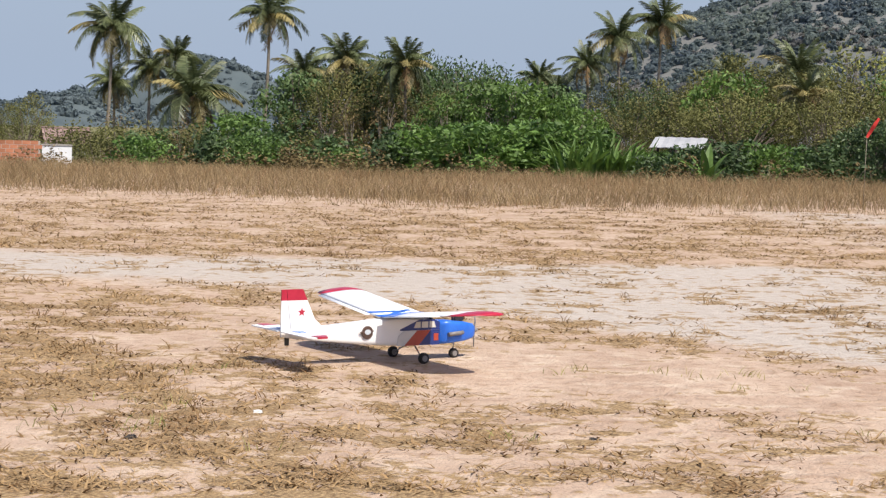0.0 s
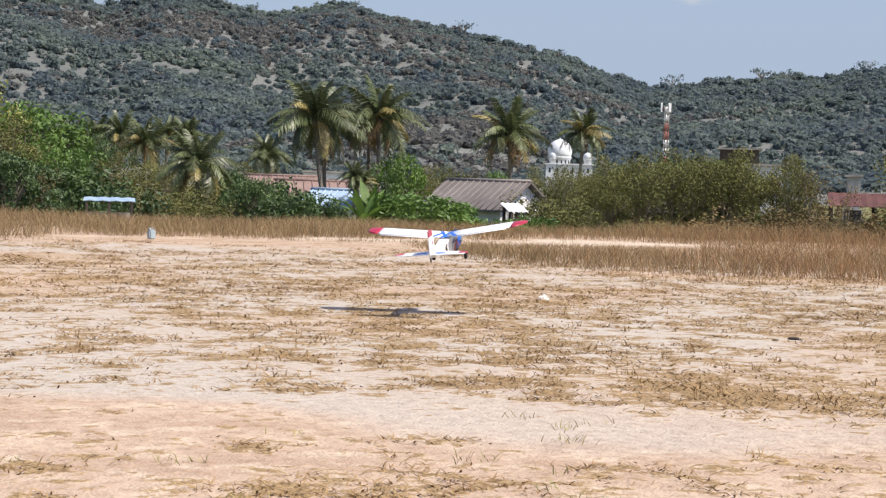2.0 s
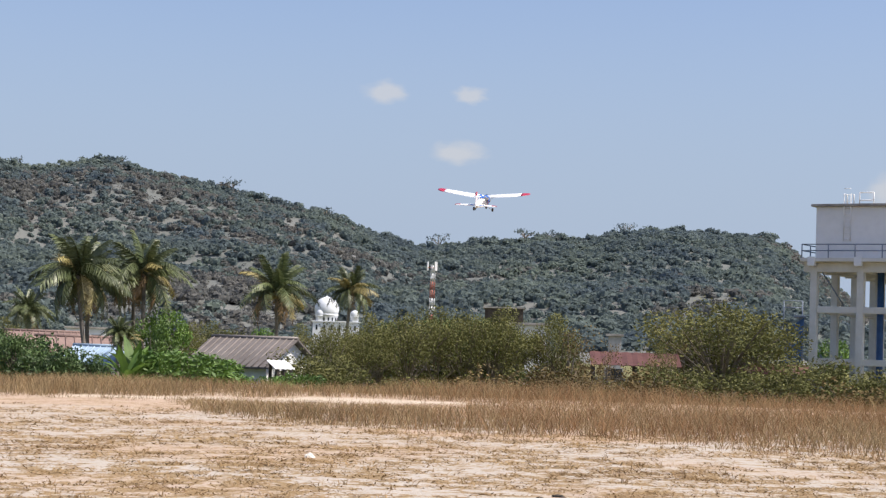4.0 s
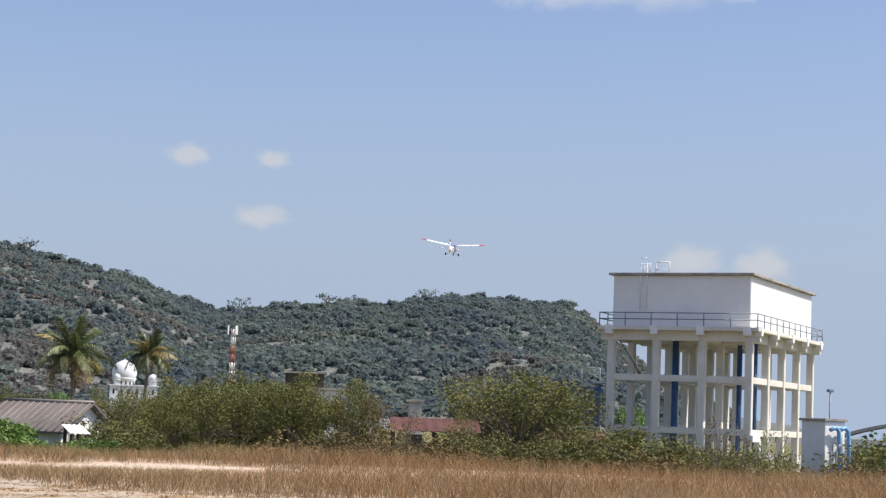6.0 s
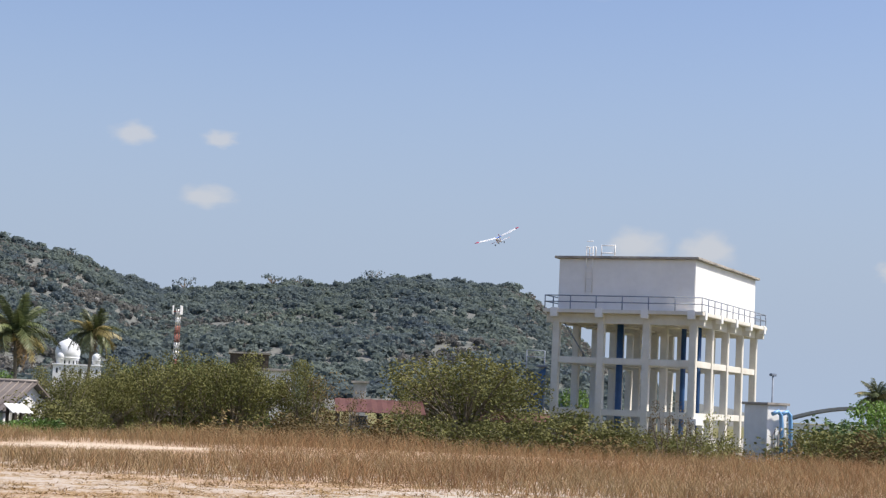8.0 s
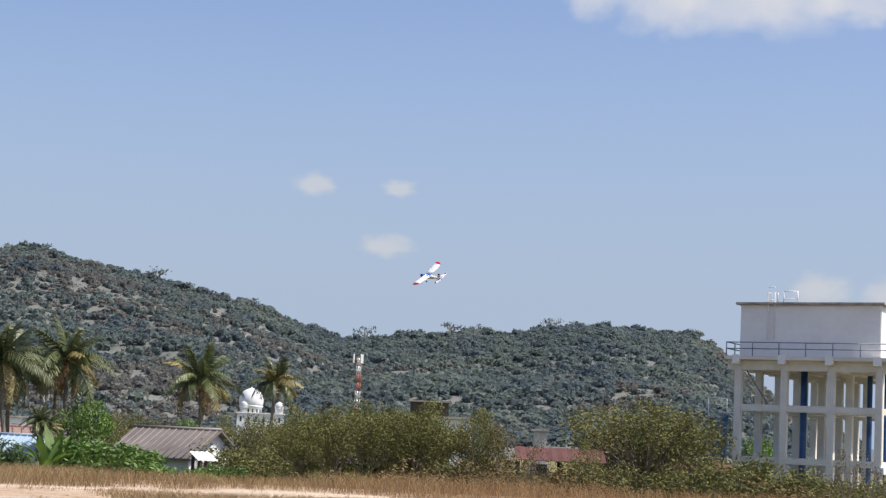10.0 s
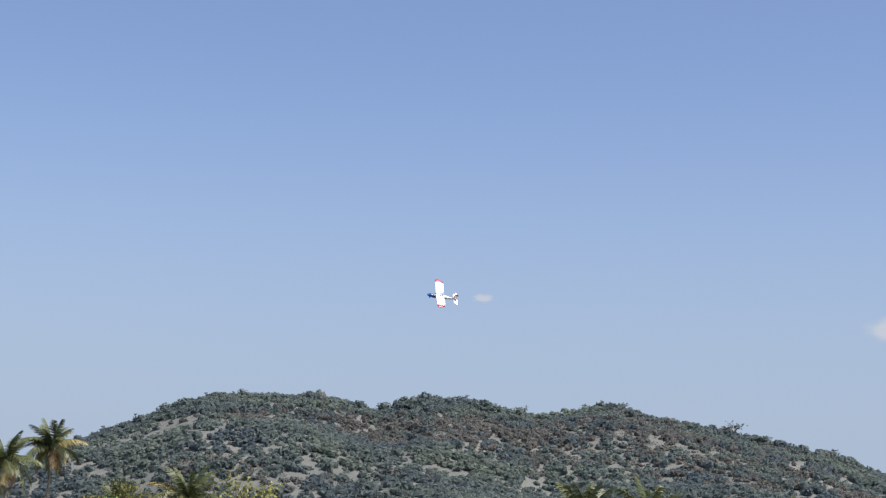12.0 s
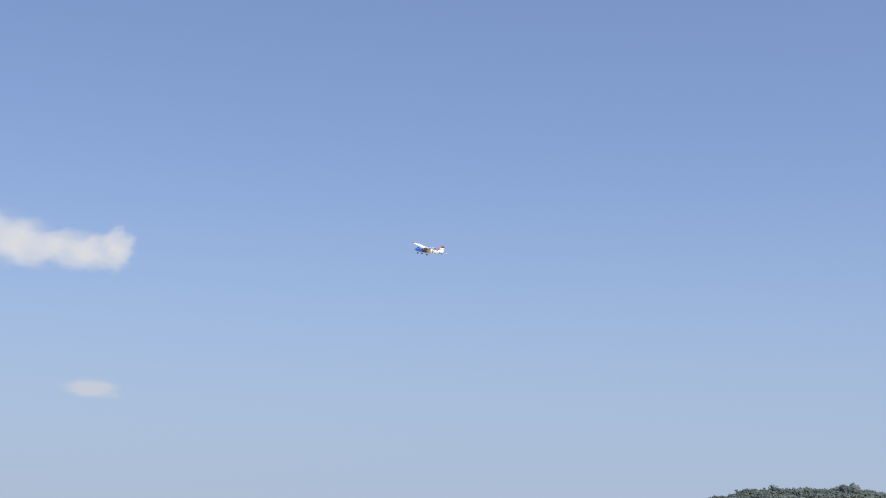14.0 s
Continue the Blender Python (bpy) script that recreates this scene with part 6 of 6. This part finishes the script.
        part("aileron", loft(bmesh.new(), [[(te + 0.002, s * y, zz(y) + 0.003), (te + 0.002, s * y, zz(y) - 0.003), (te - 0.035, s * y, zz(y) - 0.002), (te - 0.035, s * y, zz(y))] for y in (0.10, 0.74)]), WHITE_FILM, w)
    # tail
    f = part("fin", slab(bmesh.new(), ((-0.955, 0.225), (-0.985, 0.42), (-0.845, 0.42), (-0.79, 0.30), (-0.74, 0.255), (-0.62, 0.245), (-0.62, 0.235)), -0.006, 0.006), WHITE_FILM, t)
    part("fin_cap", slab(bmesh.new(), ((-0.985, 0.4205), (-0.993, 0.49), (-0.878, 0.49), (-0.845, 0.4205)), -0.0065, 0.0065), RED_FILM, f, "red fin cap")
    part("rudder", slab(bmesh.new(), ((-0.957, 0.19), (-0.987, 0.42), (-1.03, 0.42), (-1.03, 0.19)), -0.005, 0.005), WHITE_FILM, t)
    part("rudder_cap", slab(bmesh.new(), ((-0.987, 0.4205), (-0.995, 0.49), (-1.03, 0.49), (-1.03, 0.4205)), -0.0055, 0.0055), RED_FILM, t, "red rudder cap")
    star = [(-0.885 + (0.030 if k % 2 == 0 else 0.012) * math.sin(k * math.pi / 5), 0.345 + (0.030 if k % 2 == 0 else 0.012) * math.cos(k * math.pi / 5)) for k in range(10)]
    for y0, y1 in ((-0.0085, -0.0062), (0.0062, 0.0085)):
        part("star", slab(bmesh.new(), star, y0, y1), RED_FILM, f, "red five-pointed star")
    for s in (1, -1):
        def plate(outline, z0, z1, m, nm, par, lb=""):
            bm = bmesh.new()
            a = [bm.verts.new((x, s * y, z0)) for x, y in outline]
            c = [bm.verts.new((x, s * y, z1)) for x, y in outline]
            bm.faces.new(a), bm.faces.new(c[::-1])
            for k in range(len(a)):
                bm.faces.new((a[k], c[k], c[(k + 1) % len(a)], a[(k + 1) % len(a)]))
            bmesh.ops.recalc_face_normals(bm, faces=bm.faces[:])
            return part(nm, bm, m, par, lb)
        st = plate(((-0.80, 0.0), (-0.88, 0.315), (-0.985, 0.315), (-0.985, 0.0)), 0.222, 0.232, WHITE_FILM, "stabiliser", t)
        plate(((-0.88, 0.3155), (-0.92, 0.41), (-0.985, 0.41), (-0.985, 0.3155)), 0.2215, 0.2325, RED_FILM, "stabiliser_tip", st, "red stabiliser tip")
        plate(((-0.988, 0.02), (-0.988, 0.40), (-1.045, 0.37), (-1.045, 0.02)), 0.223, 0.230, WHITE_FILM, "elevator", t)
        plate(((-0.90, 0.05), (-0.93, 0.16), (-0.98, 0.16), (-0.98, 0.05)), 0.2325, 0.2345, BLUE_FILM, "stabiliser_patch", st, "blue painted patch")
    part("tail_skid", box(bmesh.new(), -1.0, -0.97, -0.006, 0.006, 0.135, 0.20, 0.003), PLASTIC_BLACK, t)
    # undercarriage

    def wheel(x, y, rad):
        bm = bmesh.new()
        turned(bm, [(rad * 0.55, -0.016), (rad * 0.9, -0.016), (rad, -0.008), (rad, 0.008), (rad * 0.9, 0.016), (rad * 0.55, 0.016)], 20)
        w = part("wheel", bm, RUBBER, t, "black foam tyre")
        w.matrix_local = Matrix.Translation((x, y, rad)) @ Matrix.Rotation(math.pi / 2, 4, "X")
        part("hub", turned(bmesh.new(), [(rad * 0.54, -0.018), (rad * 0.54, 0.018)], 16), HUB, w)

    for s in (1, -1):
        part("gear_leg", tube(bmesh.new(), [(-0.06, s * 0.04, 0.108), (-0.075, s * 0.12, 0.066), (-0.08, s * 0.168, 0.036), (-0.08, s * 0.205, 0.036)], 0.005, 8), STEEL, t)
        wheel(-0.08, s * 0.19, 0.037)
    part("nose_leg", tube(bmesh.new(), [(0.27, 0, 0.115), (0.275, 0, 0.075), (0.277, 0.022, 0.065), (0.277, 0.022, 0.034), (0.277, -0.006, 0.034)], 0.004, 8), STEEL, t)
    wheel(0.277, 0, 0.034)
    prop = part("propeller", tube(bmesh.new(), [(0, 0, -0.115), (0.004, 0.006, -0.06), (0, 0, 0), (0.004, -0.006, 0.06), (0, 0, 0.115)], [0.003, 0.005, 0.006, 0.005, 0.003], 8), HUB, t)
    part("spinner", loft(bmesh.new(), [[(x, r_ * math.cos(a), r_ * math.sin(a)) for a in np.linspace(0, 2 * math.pi, 14, endpoint=False)] for x, r_ in ((-0.012, 0.02), (0.0, 0.02), (0.018, 0.014), (0.03, 0.003))]), HUB, prop)
    prop.location = (0.437, 0, 0.185)
    return t, prop


plane, prop = aeroplane()

FLIGHT = [
    (0.0, -0.12, 11.92, 0.00, 0.0, 0.0, 33.0),
    (0.5, 2.36, 12.69, 0.00, 0.0, 0.0, 46.2),
    (1.0, 4.75, 14.42, 0.00, -1.6, -2.0, 51.8),
    (1.5, 7.15, 16.27, 0.07, -3.8, -8.3, 50.5),
    (2.0, 9.82, 18.69, 0.64, -4.7, -8.6, 49.9),
    (2.5, 12.36, 20.83, 1.19, -3.5, -9.5, 46.4),
    (3.0, 15.43, 23.83, 2.05, -3.6, -14.9, 47.2),
    (3.5, 18.16, 26.37, 3.14, -3.0, -13.9, 46.4),
    (4.0, 21.43, 29.65, 4.31, 2.3, -11.9, 44.3),
    (6.5, 38.62, 42.00, 6.68, 4.4, -6.4, 42.8),
    (7.0, 42.84, 44.39, 7.16, -1.9, -5.2, 45.6),
    (9.5, 55.23, 65.50, 8.94, -48.3, -7.9, 81.5),
    (10.0, 51.67, 70.17, 9.40, -42.0, -8.9, 99.4),
    (10.5, 46.50, 74.18, 10.36, -39.7, -11.5, 116.7),
    (11.0, 40.65, 77.69, 11.95, -48.4, -11.1, 139.3),
    (11.5, 34.10, 80.23, 13.54, -55.4, -10.5, 153.5),
    (12.0, 27.02, 81.12, 14.63, -53.4, -5.8, 178.0),
    (12.5, 20.15, 80.52, 15.64, -47.0, -3.0, 197.1),
    (13.0, 13.95, 79.38, 16.60, -45.8, 0.3, 202.2),
    (13.5, 7.84, 78.03, 17.29, -26.7, 1.0, 206.9),
    (14.0, 1.77, 75.60, 18.47, -17.7, 1.1, 214.6),
]


def motions():
    walk(plane, [(t, pose(x, y, z, roll, pitch, heading)) for t, x, y, z, roll, pitch, heading in FLIGHT])
    walk(prop, [(k * 0.1, pose(0.437, 0, 0.185, 83 * k)) for k in range(141)])


motions()
